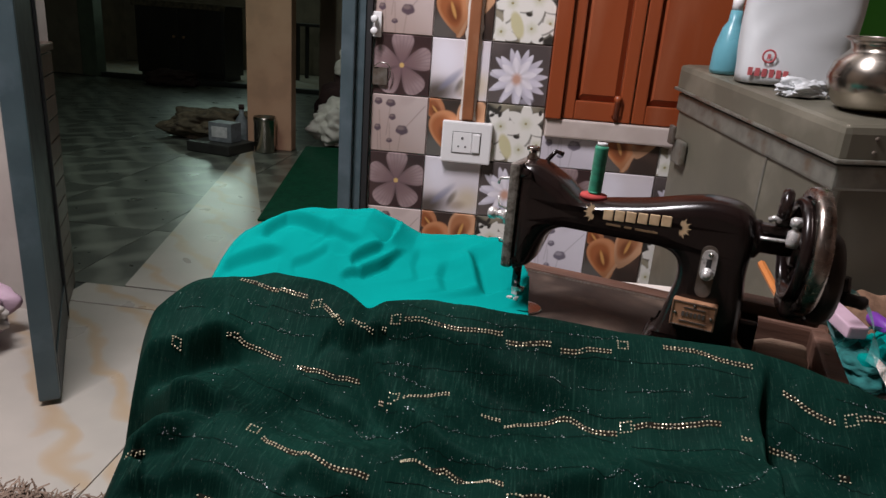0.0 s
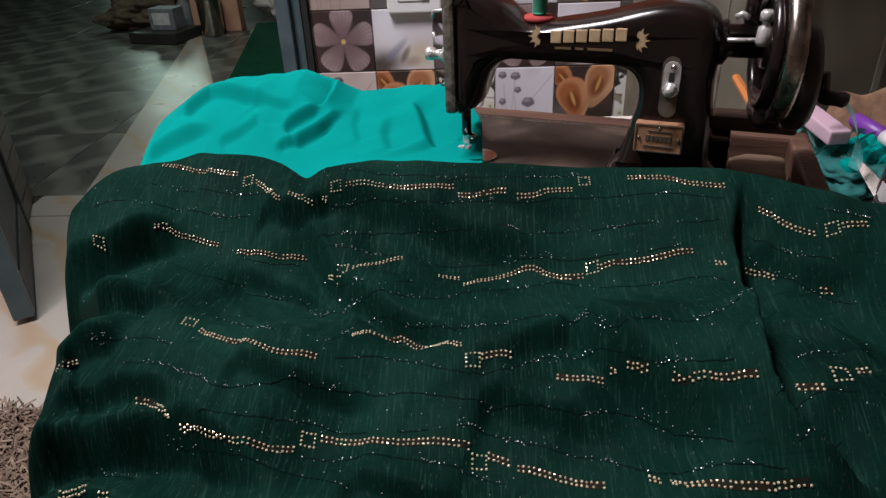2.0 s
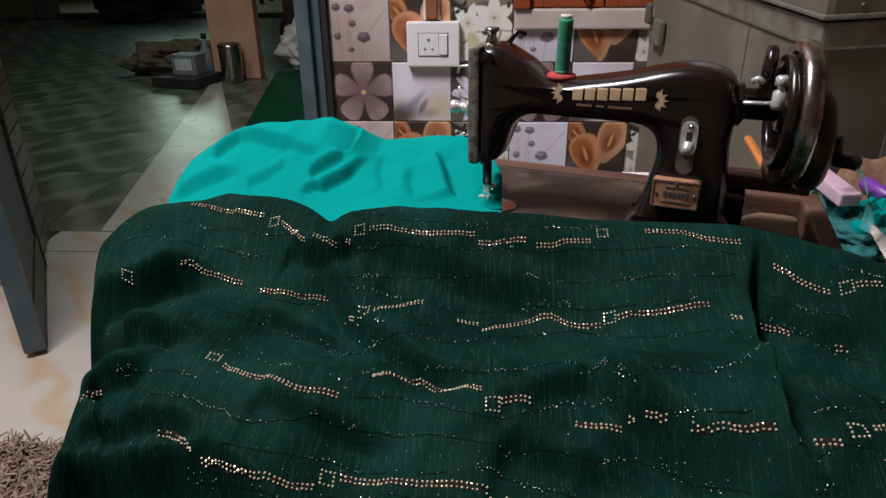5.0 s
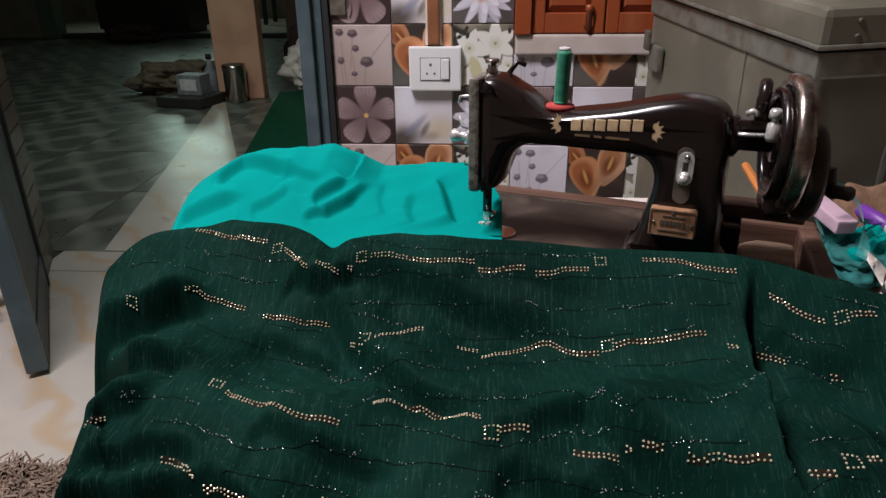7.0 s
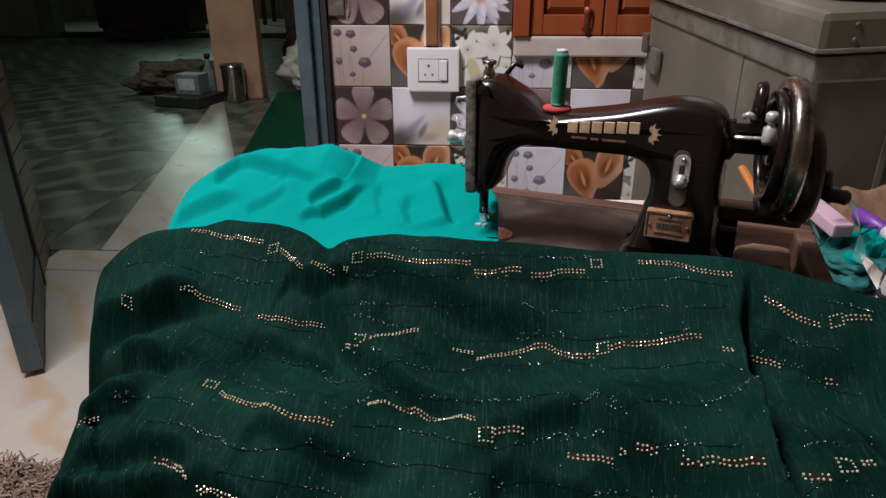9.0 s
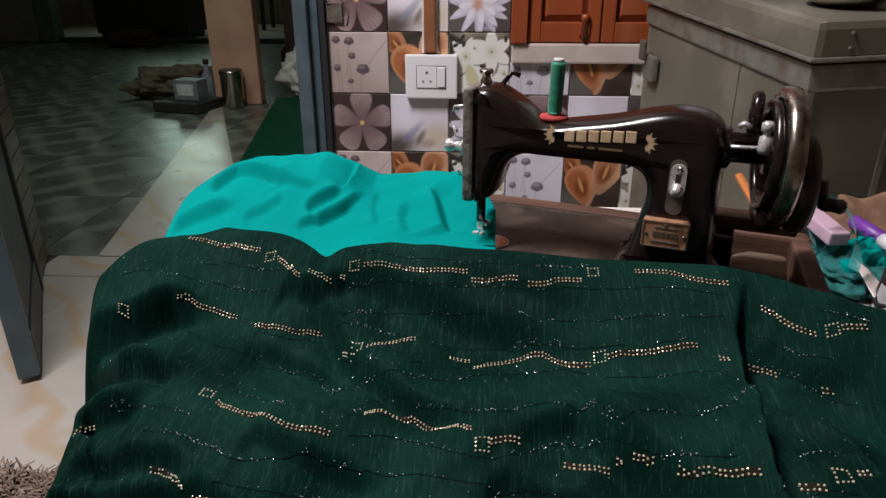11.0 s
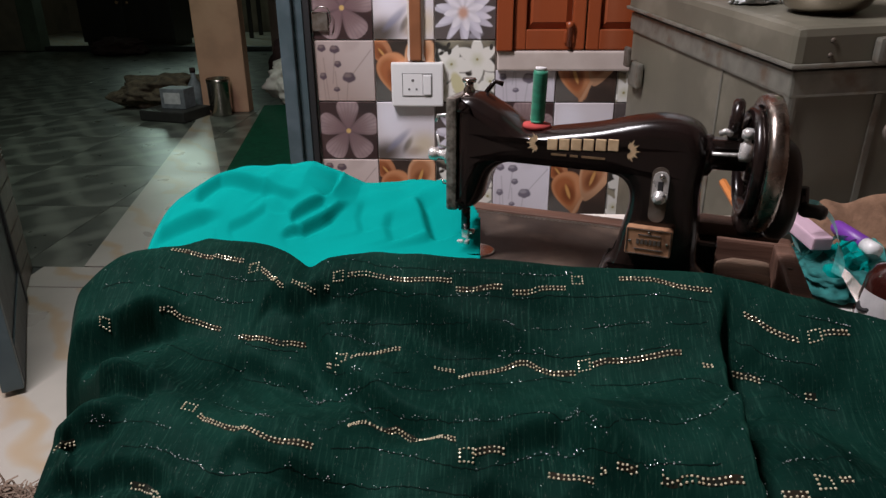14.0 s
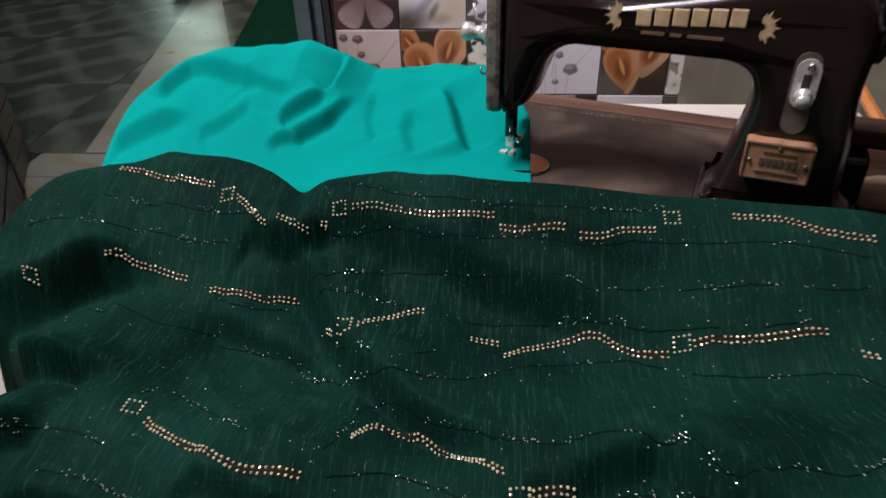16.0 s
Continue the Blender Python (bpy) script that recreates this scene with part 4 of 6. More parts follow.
OUTLINE = [(-.002, .056), (-.003, .12), (-.001, .180), (.008, .186), (.020, .185), (.034, .178), (.050, .169), (.066, .156), (.080, .151), (.11, .1555),
           (.15, .1625), (.19, .1725), (.215, .176), (.24, .173), (.256, .162), (.262, .140), (.260, .10), (.264, .06), (.266, .025), (.272, .002)]
OUTLINE_IN = [(.172, .002), (.177, .020), (.183, .05), (.189, .08), (.187, .100), (.176, .111), (.15, .1145), (.11, .1165), (.07, .115), (.050, .111), (.037, .101), (.030, .085), (.023, .066), (.014, .056)]
part("body", pillow([tuple(p) for p in spline(OUTLINE + OUTLINE_IN, 5)], .034, .0165), ENAMEL, machine, "glossy black cast body", True)
part("pillar_foot", pillow([tuple(p) for p in spline([(.166, .0005), (.172, .007), (.182, .012), (.22, .014), (.258, .012), (.270, .007), (.280, .0005), (.22, -.001)], 4)], .040, .005), ENAMEL, machine, "", True)
part("bed", boxes(((-.062, -.049, -.012), (.268, .133, 0)), bevel=.003), BED_STEEL, machine, "worn black bed plate")
bm = bmesh.new()
for k in range(60):
    u = -.055 + k * .0053
    box(bm, (u, .1215, .0002), (u + .0032, .1245 + .0015 * (k % 2), .0008))
box(bm, (-.058, .128, .0002), (.262, .1292, .0008))
part("bed_border", bm, RUST, machine, "worn faded border line")
part("slide_plate", lathe([(0, 0), (.021, 0), (.0215, .0012), (.019, .002), (0, .002)], 28), CHROME, machine, "round chrome slide plate", True, pose(.020, -.012, .0005))
part("faceplate", boxes(((-.012, -.0335, .055), (.001, .029, .184)), bevel=.004), FACEPLATE, machine, "engraved steel faceplate")
part("presser_knob", lathe([(0, 0), (.0065, 0), (.0065, .008), (.0048, .010), (.0048, .015), (.0075, .0155), (.0082, .0185), (.007, .020), (.004, .0195), (0, .018)], 20), WORN_CHROME, machine, "", True, pose(.004, 0, .181))
part("take_up_lever", tube([(-.012, -.006, .158), (-.020, -.008, .160), (-.030, -.010, .159), (-.032, -.010, .152)], .0018, 8), LIT_CHROME, machine, "", True)
part("presser_lifter", tube([(.012, .028, .178), (.022, .036, .193), (.032, .038, .190)], .003, 8), ENAMEL, machine, "", True)
tension = part("tension_dial", lathe([(0, -.002), (.010, -.002), (.011, 0), (.010, .003), (.011, .006), (.006, .008), (.0045, .018), (.007, .019), (.0075, .026), (.006, .028), (0, .028)], 22), LIT_CHROME, machine, "chrome tension discs", True, pose(-.014, -.006, .113, 0, -90, 0))
part("thread_guide", tube([(-.014, -.02, .125), (-.024, -.022, .128), (-.026, -.022, .140)], .0014, 8), LIT_CHROME, machine, "", True)
part("thread_hook", tube([(-.014, -.018, .082), (-.02, -.02, .083), (-.021, -.02, .088)], .0012, 8), CHROME, machine, "", True)
part("needle_bar", tube([(.001, 0, .060), (.001, 0, .022)], .0055, 14), ENAMEL, machine, "", True)
foot = part("presser_foot", boxes(((-.006, -.012, .006), (.001, .002, .010)), ((.003, -.012, .006), (.008, .002, .010)), ((-.003, -.003, .008), (.005, .004, .026)), bevel=.001), LIT_CHROME, machine, "chrome presser foot")
part("foot_screw", lathe([(0, 0), (.004, 0), (.004, .006), (0, .006)], 12), CHROME, foot, "", True, pose(.006, 0, .019, 0, 90, 0))
part("needle", tube([(.001, 0, .022), (.001, 0, .004)], .0008, 6), CHROME, machine, "", True)

spool = thing("thread_spool", pose(.262 + .0785, 1.10 - .026, BED_Z + .152, 0, 1.5, 0), "spool of dark green thread on the machine arm", "thread spool")
part("felt_washer", lathe([(0, -.001), (.0145, -.001), (.016, .001), (.015, .004), (0, .005)], 26), RED_FELT, spool, "red felt washer", True)
part("thread", lathe([(0, .005), (.0066, .005), (.0078, .007)] + [(.0076 + .0003 * (k % 2), .007 + k * .0016) for k in range(32)] + [(.0075, .0605), (0, .0605)], 26), THREAD, spool, "", True)
part("core", lathe([(0, .0605), (.006, .0605), (.006, .064), (.003, .064), (0, .063)], 20), LABEL, spool, "pale card core", True)

# gold transfers: six plain marks, bars below, a leaf spray at each end
y_front = -.0343
for k in range(6):
    u, z = .1035 + k * .0125, .1365 + (.0055 + k * .0125) * .07
    part("transfer_mark", boxes(((u, y_front - .0006, z), (u + .0106, y_front + .0015, z + .0120)), bevel=.0008), GOLD_LEAF, machine, "plain gold mark of the maker's transfer")
bm = bmesh.new()
for u, w in ((.108, .016), (.128, .008), (.140, .024)):
    box(bm, (u, y_front - .0005, .1315), (u + w, y_front + .0015, .1336))
part("number_transfer", bm, DULL_GOLD, machine, "faded line of small gold marks")
for u0, way in ((.093, -1), (.186, 1)):
    bm = bmesh.new()
    for k in range(11):
        a = radians(-80 + k * 16)
        d = Vector((way * math.cos(a), 0, math.sin(a)))
        s = Vector((-d.z, 0, d.x))
        c = Vector((u0, y_front - .0004, .143))
        r = .0125 if k % 2 else .0095
        bm.faces.new([bm.verts.new(p) for p in (c + d * .002, c + d * r * .6 + s * .0013, c + d * r, c + d * r * .6 - s * .0013)])
    part("leaf_transfer", bm, GOLD_LEAF, machine, "gold leaf spray transfer")


def plate(name, u, z, w, h, mat, label, y=-.036, thick=.003, round_to=None):
    bm = bmesh.new()
    r = round_to or .003
    pts = [(u + sx * (w / 2 - r) + r * math.cos(radians(q * 90 + k * 15)), z + sz * (h / 2 - r) + r * math.sin(radians(q * 90 + k * 15)))
           for q, (sx, sz) in enumerate(((1, 1), (-1, 1), (-1, -1), (1, -1))) for k in range(7)]
    a = [bm.verts.new((p[0], y, p[1])) for p in pts]
    b = [bm.verts.new((p[0], y + thick, p[1])) for p in pts]
    bm.faces.new(a)
    for k in range(len(pts)):
        bm.faces.new((a[k], a[(k + 1) % len(pts)], b[(k + 1) % len(pts)], b[k]))
    return part(name, bm, mat, machine, label)


slot = plate("stitch_plate", .2205, .1005, .0165, .058, RUST, "dark stitch regulator slot", -.0356, .004, .008)
top = plate("slot_cover", .2215, .1085, .0155, .034, LIT_CHROME, "chrome regulator plate", -.0374, .003, .0075)
part("slot_hole", boxes(((.2188, -.0381, .105), (.2242, -.0365, .1155)), bevel=.0008), DARK_HOLE, top)
part("slot_screw", lathe([(0, 0), (.0025, 0), (.0028, .0015), (0, .002)], 12), CHROME, top, "", True, pose(.2225, -.0374, .1205, 90, 0, 0))
part("regulator_knob", lathe([(0, 0), (.0055, 0), (.0058, .004), (.0035, .005), (.003, .010), (.0048, .011), (.0048, .015), (0, .0155)], 18), LIT_CHROME, machine, "chrome regulator knob", True, pose(.2215, -.0365, .1005, 90, 0, 0))
badge = plate("badge", .2165, .0520, .046, .029, BRASS, "worn brass maker's badge", -.0445, .012, .002)
part("badge_rim", boxes(((.1945, -.0454, .0650), (.2385, -.0446, .0657)), ((.1945, -.0454, .0383), (.2385, -.0446, .0390)), ((.1945, -.0454, .0391), (.1952, -.0446, .0649)), ((.2378, -.0454, .0391), (.2385, -.0446, .0649))), RUST, badge)
part("badge_marks", boxes(*[((.2045 + k * .0042, -.0453, .0495), (.2075 + k * .0042, -.0446, .0550)) for k in range(6)], ((.203, -.0454, .0435), (.231, -.0446, .0447)), ((.206, -.0454, .0590), (.228, -.0446, .0602))), RUST, badge, "plain worn raised marks")
for u, z in ((.198, .052), (.235, .052), (.2165, .0627)):
    part("rivet", lathe([(0, 0), (.0018, 0), (.0014, .001), (0, .0013)], 10), CHROME, badge, "", True, pose(u, -.0446, z, 90, 0, 0))

# hand wheel, crank gear and bobbin winder on the right end
hub_z = .133
part("shaft_boss", lathe([(0, 0), (.022, 0), (.021, .012), (.014, .016), (.013, .05), (0, .05)], 26), ENAMEL, machine, "", True, pose(.252, 0, hub_z + .004, 0, 90, 0))
wheel = part("hand_wheel", lathe([(.0575, -.0080), (.0635, -.0090), (.0668, -.0070), (.0682, -.0030), (.0682, .0030), (.0668, .0070), (.0625, .0090), (.0575, .0080), (.0560, 0), (.0575, -.0080)], 72, pose(0, 0, 0, 0, 90, 0)), WORN_CHROME, machine, "tarnished chrome wheel rim", True, pose(.312, 0, hub_z, 0, 0, 8))
part("hub", lathe([(0, -.016), (.017, -.016), (.02, -.008), (.02, .01), (.012, .016), (0, .016)], 24, pose(0, 0, 0, 0, 90, 0)), ENAMEL, wheel, "", True)
for k in range(5):
    a = radians(72 * k + 20)
    c, s = math.cos(a), math.sin(a)
    pts = [Vector((.004 * math.sin(i / 6 * math.pi), (c * (.016 + .040 * i / 6) - s * .006 * math.sin(i / 6 * math.pi)), (s * (.016 + .040 * i / 6) + c * .006 * math.sin(i / 6 * math.pi)))) for i in range(7)]
    part("spoke", tube(pts, .006, 10), ENAMEL, wheel, "", True)
part("belt_groove", torus(.050, .006, pose(0, 0, 0, 0, 90, 0), 48, 12, 1.1), ENAMEL, wheel, "", True, pose(-.012, 0, 0))
gear = part("crank_gear", lathe([(.025, -.008), (.045, -.009), (.049, -.004), (.0495, .006), (.045, .011), (.038, .012), (.036, .004), (.025, .004), (.025, -.008)], 56, pose(0, 0, 0, 0, 90, 0)), DARK_IRON, machine, "dull dark crank gear wheel", True, pose(.330, .004, hub_z - .026, 0, 0, 8))
part("gear_cover", lathe([(0, -.006), (.026, -.006), (.028, .006), (.022, .012), (0, .014)], 30, pose(0, 0, 0, 0, 90, 0)), ENAMEL, gear, "", True)
part("gear_housing", boxes(((-.035, -.026, -.046), (-.006, .026, -.012)), bevel=.009), ENAMEL, gear, "", True)
crank = part("crank_arm", tube([(.352, .0, hub_z - .020), (.354, .0, hub_z - .032), (.356, -.004, hub_z - .044)], .006, 12), ENAMEL, machine, "", True)
part("crank_handle", lathe([(0, 0), (.005, 0), (.007, .005), (.0065, .014), (.0075, .020), (.005, .024), (0, .025)], 20, pose(0, 0, 0, 0, 90, 0)), DARK_WOOD, crank, "dark turned wooden crank handle", True, pose(.352, -.008, hub_z - .040, 0, 0, -12))
part("crank_bracket", boxes(((.262, .03, .040), (.345, .062, .056)), bevel=.004), BASE_WOOD, machine, "dark bracket behind the wheel")
part("bracket_foot", boxes(((.262, .010, 0), (.284, .06, .0395)), bevel=.004), ENAMEL, machine)
winder = part("bobbin_winder", boxes(((.262, -.012, .146), (.292, .006, .156)), ((.276, -.010, .1565), (.288, .004, .180)), bevel=.003), ENAMEL, machine, "black bobbin winder bracket")
part("winder_pulley", torus(.0135, .006, pose(0, 0, 0, 0, 90, 0), 28, 10), ENAMEL, winder, "", True, pose(.283, .004, .176))
part("winder_spring", tube([(.270, -.014, .163), (.274, -.016, .166), (.280, -.014, .163)], .003, 10), LIT_CHROME, winder, "", True)
part("winder_pin", tube([(.256, -.016, .1425), (.276, -.018, .1435), (.296, -.016, .1440)], .0020, 10), LIT_CHROME, winder, "chrome winder spindle", True)
latch = part("winder_latch", lathe([(0, 0), (.0055, 0), (.0065, .004), (.006, .016), (.0035, .018), (.0035, .021), (.006, .022), (.006, .029), (.004, .031), (0, .031)], 18), LIT_CHROME, winder, "bright chrome winder latch", True, pose(.2945, -.026, .141))

# wooden base box under the machine
base = thing("machine_base", pose(.262, 1.10, BED_Z, 0, 0, U_TURN), "worn brown wooden base box holding the machine", "machine base")
part("front_board", boxes(((-.080, -.066, -.094), (.3515, -.050, -.030)), bevel=.003), BASE_WOOD, base)
part("back_board", boxes(((-.080, .1355, -.094), (.3715, .164, .001)), bevel=.004), BASE_WOOD, base)
part("left_board", boxes(((-.080, -.0495, -.094), (-.064, .135, 0)), bevel=.003), BASE_WOOD, base)
bm = boxes(((.350, -.045, -.094), (.3725, .1350, .002)), bevel=.004)
for v in bm.verts:
    v.co.x += .012 * (.135 - v.co.y) / .18
part("right_board", bm, BASE_WOOD, base, "reddish worn end board")
part("divider", boxes(((.272, -.0495, -.093), (.284, .135, -.016)), bevel=.002), BASE_WOOD, base)
part("bottom_board", boxes(((-.0635, -.0495, -.0945), (.3495, .135, -.085))), BASE_WOOD, base)
bm = boxes(((.2875, .026, -.0845), (.3445, .084, -.004)), bevel=.005)
bmesh.ops.subdivide_edges(bm, edges=bm.edges[:], cuts=3, use_grid_fill=True)
for v in bm.verts:
    v.co += Vector((.002, .004, .005)) * noise.noise(v.co * 45) * (1 if v.co.z > -.07 else 0)
part("wood_block", bm, PALE_WOOD, base, "bare scuffed wooden block in the tray", True)
part("nail", lathe([(0, 0), (.003, 0), (.0025, .001), (0, .0014)], 10), RUST, base, "", True, pose(.364, -.02, .002))
part("nail", lathe([(0, 0), (.003, 0), (.0025, .001), (0, .0014)], 10), RUST, base, "", True, pose(.364, .06, .002))

# ---- clutter on the table ----
def strip(points, width, lift=.0, bm=None):
    """A ribbon along a line of points, standing on its edge by turns."""
    bm = bm or bmesh.new()
    last = None
    pts = spline(points, 8, False)
    for i, p in enumerate(pts):
        way = (pts[min(i + 1, len(pts) - 1)] - pts[max(i - 1, 0)]).normalized()
        side = (way.cross(Vector((.2, .5, 1))).normalized() + Vector((0, 0, .5))).normalized()
        a, b = bm.verts.new(p - side * width / 2), bm.verts.new(p + side * width / 2)
        if last:
            bm.faces.new((last[0], a, b, last[1]))
        last = (a, b)
    return bm


def ribbon_tangle():
    """Loose loops of net ribbon lying over one another."""
    tangle = thing("net_ribbon", pose(.765, 1.215, TABLE_Z), "loose coils of teal net ribbon on the table", "ribbon")
    r = random.Random(8)
    for k in range(20):
        a0, far = r.uniform(0, 6.28), math.sqrt(r.random())
        c = Vector((.062 * far * math.cos(a0), .075 * far * math.sin(a0), .030 + .022 * (1 - far)))
        ra, rb, ph = r.uniform(.010, .026), r.uniform(.012, .032), r.uniform(0, 6.28)
        pts = [c + Vector((ra * math.cos(ph + a), rb * math.sin(ph + a), .012 * math.sin(2 * a + k) + .003 * a)) for a in (0, .7, 1.4, 2.1, 2.8, 3.5, 4.2)]
        part("loop", strip(pts, r.uniform(.009, .015)), TEAL_NET, tangle, smooth=True)
    part("ribbon_end", strip([(-.064, -.02, .125), (-.042, -.015, .119), (-.026, -.028, .104), (-.020, -.046, .080), (-.022, -.062, .060), (-.030, -.075, .045)], .014), TEAL_NET, tangle, "ribbon end hooked past the crank handle", True)
    part("crumpled_middle", crumple((.066, .074, .040), 3.3, .34), TEAL_DARK, tangle, "darker crumpled net underneath", True)
    return tangle


ribbon_tangle()
tagged(part("teal_scrap", crumple((.026, .03, .058), 7.1, .3), TEAL, smooth=True, place=pose(.783, 1.205, TABLE_Z + .002)), "crumpled teal cloth scrap among the ribbon", "cloth scrap")
cone = thing("thread_cone", pose(.744, 1.172, TABLE_Z + .004, 6, 4, 0), "teal thread cone with an orange foot", "thread cone")
part("thread", lathe([(0, .010), (.0145, .010), (.0150, .014)] + [(.0148 - .00012 * k + .0003 * (k % 2), .016 + .0010 * k) for k in range(22)] + [(.009, .040), (0, .041)], 28), TEAL, cone, "", True)
part("foot", lathe([(0, 0), (.016, 0), (.017, .003), (.0150, .0095), (0, .0095)], 24), ORANGE, cone, "orange plastic foot", True)
soap = tagged(part("pink_box", boxes(((-.014, -.044, 0), (.014, .044, .019)), bevel=.003), PINK, place=pose(.733, 1.236, TABLE_Z + .060, 5, 0, 6)), "pale pink card box lying on the ribbons", "box")
tube_thing = thing("purple_tube", pose(.794, 1.226, TABLE_Z + .064, 0, 0, 4), "purple plastic tube with a white cap", "tube")
part("tube_body", lathe([(0, -.04), (.0095, -.04), (.0105, -.036), (.0105, .028), (0, .03)], 22, pose(0, 0, 0, 90, 0, 0)), PURPLE, tube_thing, "", True)
part("cap", lathe([(0, .0301), (.0100, .0301), (.0100, .052), (0, .054)], 22, pose(0, 0, 0, 90, 0, 0)), WHITE_PLASTIC, tube_thing, "white cap", True)
tagged(part("bobbin", lathe([(0, 0), (.008, 0), (.008, .0015), (.004, .002), (.004, .007), (.008, .0075), (.008, .009), (0, .009)], 22), WHITE_PLASTIC, smooth=True, place=pose(.607, 1.052, BED_Z - .050, 80, 0, 30)), "small white plastic bobbin in the base box", "bobbin")
pencil = thing("pencil", pose(.66, 1.33, TABLE_Z + .058, 0, 0, 0), "orange pencil lying over the folded sheet", "pencil")
part("shaft", tube([(.0, .04, .040), (.012, -.075, -.002)], .0062, 6), ORANGE, pencil)
part("tip", tube([(.012, -.075, -.002), (.0135, -.090, -.007)], .0062, 6, taper=.15), PALE_WOOD, pencil, "bare sharpened tip")
scissors = thing("scissors", pose(.752, 1.142, TABLE_Z + .038, 14, -35, -10), "small steel scissors lying on the ribbons", "scissors")
bm = bmesh.new()
q = [bm.verts.new(p) for p in ((-.007, -.045, 0), (.009, -.040, 0), (.007, .0, 0), (-.001, .05, 0), (-.007, -.045, .002), (.009, -.040, .002), (.007, 0, .002), (-.001, .05, .002))]
for f in ((0, 1, 2, 3), (4, 5, 6, 7), (0, 1, 5, 4), (1, 2, 6, 5), (2, 3, 7, 6), (3, 0, 4, 7)):
    bm.faces.new([q[i] for i in f])
part("blade", bm, CHROME, scissors)
part("handle", torus(.009, .003, pose(.001, -.054, .001)), BLACK, scissors, "", True)
bottle = thing("amber_bottle", pose(.782, 1.092, TABLE_Z, 0, 8, 0), "dark amber bottle with a white paper label", "bottle")
part("glass", lathe([(0, 0), (.036, 0), (.04, .006), (.04, .056), (.034, .070), (.016, .080), (.015, .094), (0, .094)], 36), AMBER, bottle, "", True)
bm = bmesh.new()
arc = [(.0404 * math.cos(radians(a)), .0404 * math.sin(radians(a))) for a in range(170, 300, 6)]
for (xa, ya), (xb, yb) in zip(arc, arc[1:]):
    bm.faces.new([bm.verts.new(p) for p in ((xa, ya, .006), (xb, yb, .006), (xb, yb, .042), (xa, ya, .042))])
part("label", bm, LABEL, bottle, "white paper label")
part("cap", lathe([(0, .094), (.017, .0941), (.017, .112), (0, .113)], 24), BLACK, bottle, "", True)


def brown_cloth_z(x, y):
    z = TABLE_Z + .004 + .060 * np.exp(-((y - 1.288) / .03) ** 2) * ss(.735, .78, x) + .055 * ss(.80, .92, x) * ss(1.2, 1.29, y) + .02 * ss(1.12, 1.25, y)
    return z + .008 * np.sin(38 * x + 12 * y) * ss(1.18, 1.26, y) + .004 * np.sin(90 * x + 40 * y) + .004 * np.abs(np.sin(130 * y + 20 * x))


tagged(sheet("brown_cloth", np.arange(.74, 1.22, .004), np.arange(1.24, 1.312, .003), brown_cloth_z, BROWN_CLOTH, thick=.002,
       keep=lambda x, y: y < 1.298 + .010 * np.sin(60 * x) * np.sin(23 * x)), "rough brown jute cloth heaped against the trunk", "cloth")


# ---- steel trunk ----
TRUNK_TURN = 9


def trunk_part(name, lo, hi, mat, parent, label="", bevel=.004):
    """A trunk piece in its own axes; the old trunk stands a little skew, higher at the back and far end."""
    bm = boxes((lo, hi), bevel=bevel)
    for v in bm.verts:
        v.co.z *= 1 + (.072 * v.co.y + .030 * v.co.x) / .76
    return part(name, bm, mat, parent, label)


trunk = thing("steel_trunk", pose(.713, 1.317, 0, 0, 0, TRUNK_TURN), "large grey galvanised steel trunk with a worn lid", "trunk")
body = trunk_part("body", (.006, .006, .0), (.86, .625, .752), TRUNK, trunk)
trunk_part("corner_bead", (.001, .001, .0), (.018, .018, .7515), TRUNK_EDGE, body, "", .006)
trunk_part("side_seam", (.004, .20, .0), (.0062, .206, .715), TRUNK_EDGE, body, "", .0005)
trunk_part("front_seam", (.135, .003, .0), (.145, .0062, .715), TRUNK_EDGE, body, "", .001)
trunk_part("body_band", (.000, .000, .715), (.864, .630, .7525), TRUNK_EDGE, body, "worn folded steel band", .005)
lid = trunk_part("lid", (-.006, -.006, .7535), (.868, .634, .812), TRUNK, trunk, "grey steel lid", .012)
trunk_part("lid_bead", (-.010, -.010, .7575), (.872, .638, .764), TRUNK_EDGE, lid, "", .003)
handle = trunk_part("side_hasp", (-.012, .530, .612), (.002, .585, .662), TRUNK_EDGE, trunk, "steel side clasp", .005)
trunk_part("hasp_loop", (-.024, .565, .650), (-.0145, .590, .690), RUST, handle, "", .004)
front = trunk_part("front_clasp", (.105, -.022, .762), (.215, -.0065, .797), TRUNK_EDGE, trunk, "pressed steel clasp plate", .006)
part("clasp_ring", torus(.020, .004, pose(.170, -.024, .742, 80, 12, 0)), RUST, front, "iron clasp ring", True)
part("staple", tube([(.165, 0, .712), (.165, -.02, .708), (.165, -.022, .690), (.165, 0, .684)], .0045, 10), RUST, front, "", True)
part("padlock_ring", torus(.015, .0035, pose(.160, -.02, .668, 75, -18, 0)), RUST, front, "", True)
for z in (.775, .795):
    part("rivet", lathe([(0, 0), (.004, 0), (.003, .002), (0, .003)], 10), RUST, front, "", True, pose(.045, -.0065, z, 90, 0, 0))


def on_trunk(x, y):
    """A place on the lid, in trunk axes."""
    p = pose(.713, 1.317, 0, 0, 0, TRUNK_TURN) @ Vector((x, y, 0))
    return p.x, p.y, .812 * (1 + (.072 * y + .030 * x) / .76)


pot = thing("steel_pot", pose(*on_trunk(.10, .105)), "round stainless steel water pot on the trunk", "pot")
part("bowl", lathe([(0, .0), (.040, .0), (.056, .010), (.069, .032), (.072, .052), (.066, .074), (.052, .088), (.047, .094), (.050, .104), (.060, .110), (.060, .112), (.048, .106), (.044, .095), (.060, .074), (.066, .050), (.05, .014), (0, .006)], 48), STEEL, pot, "", True)


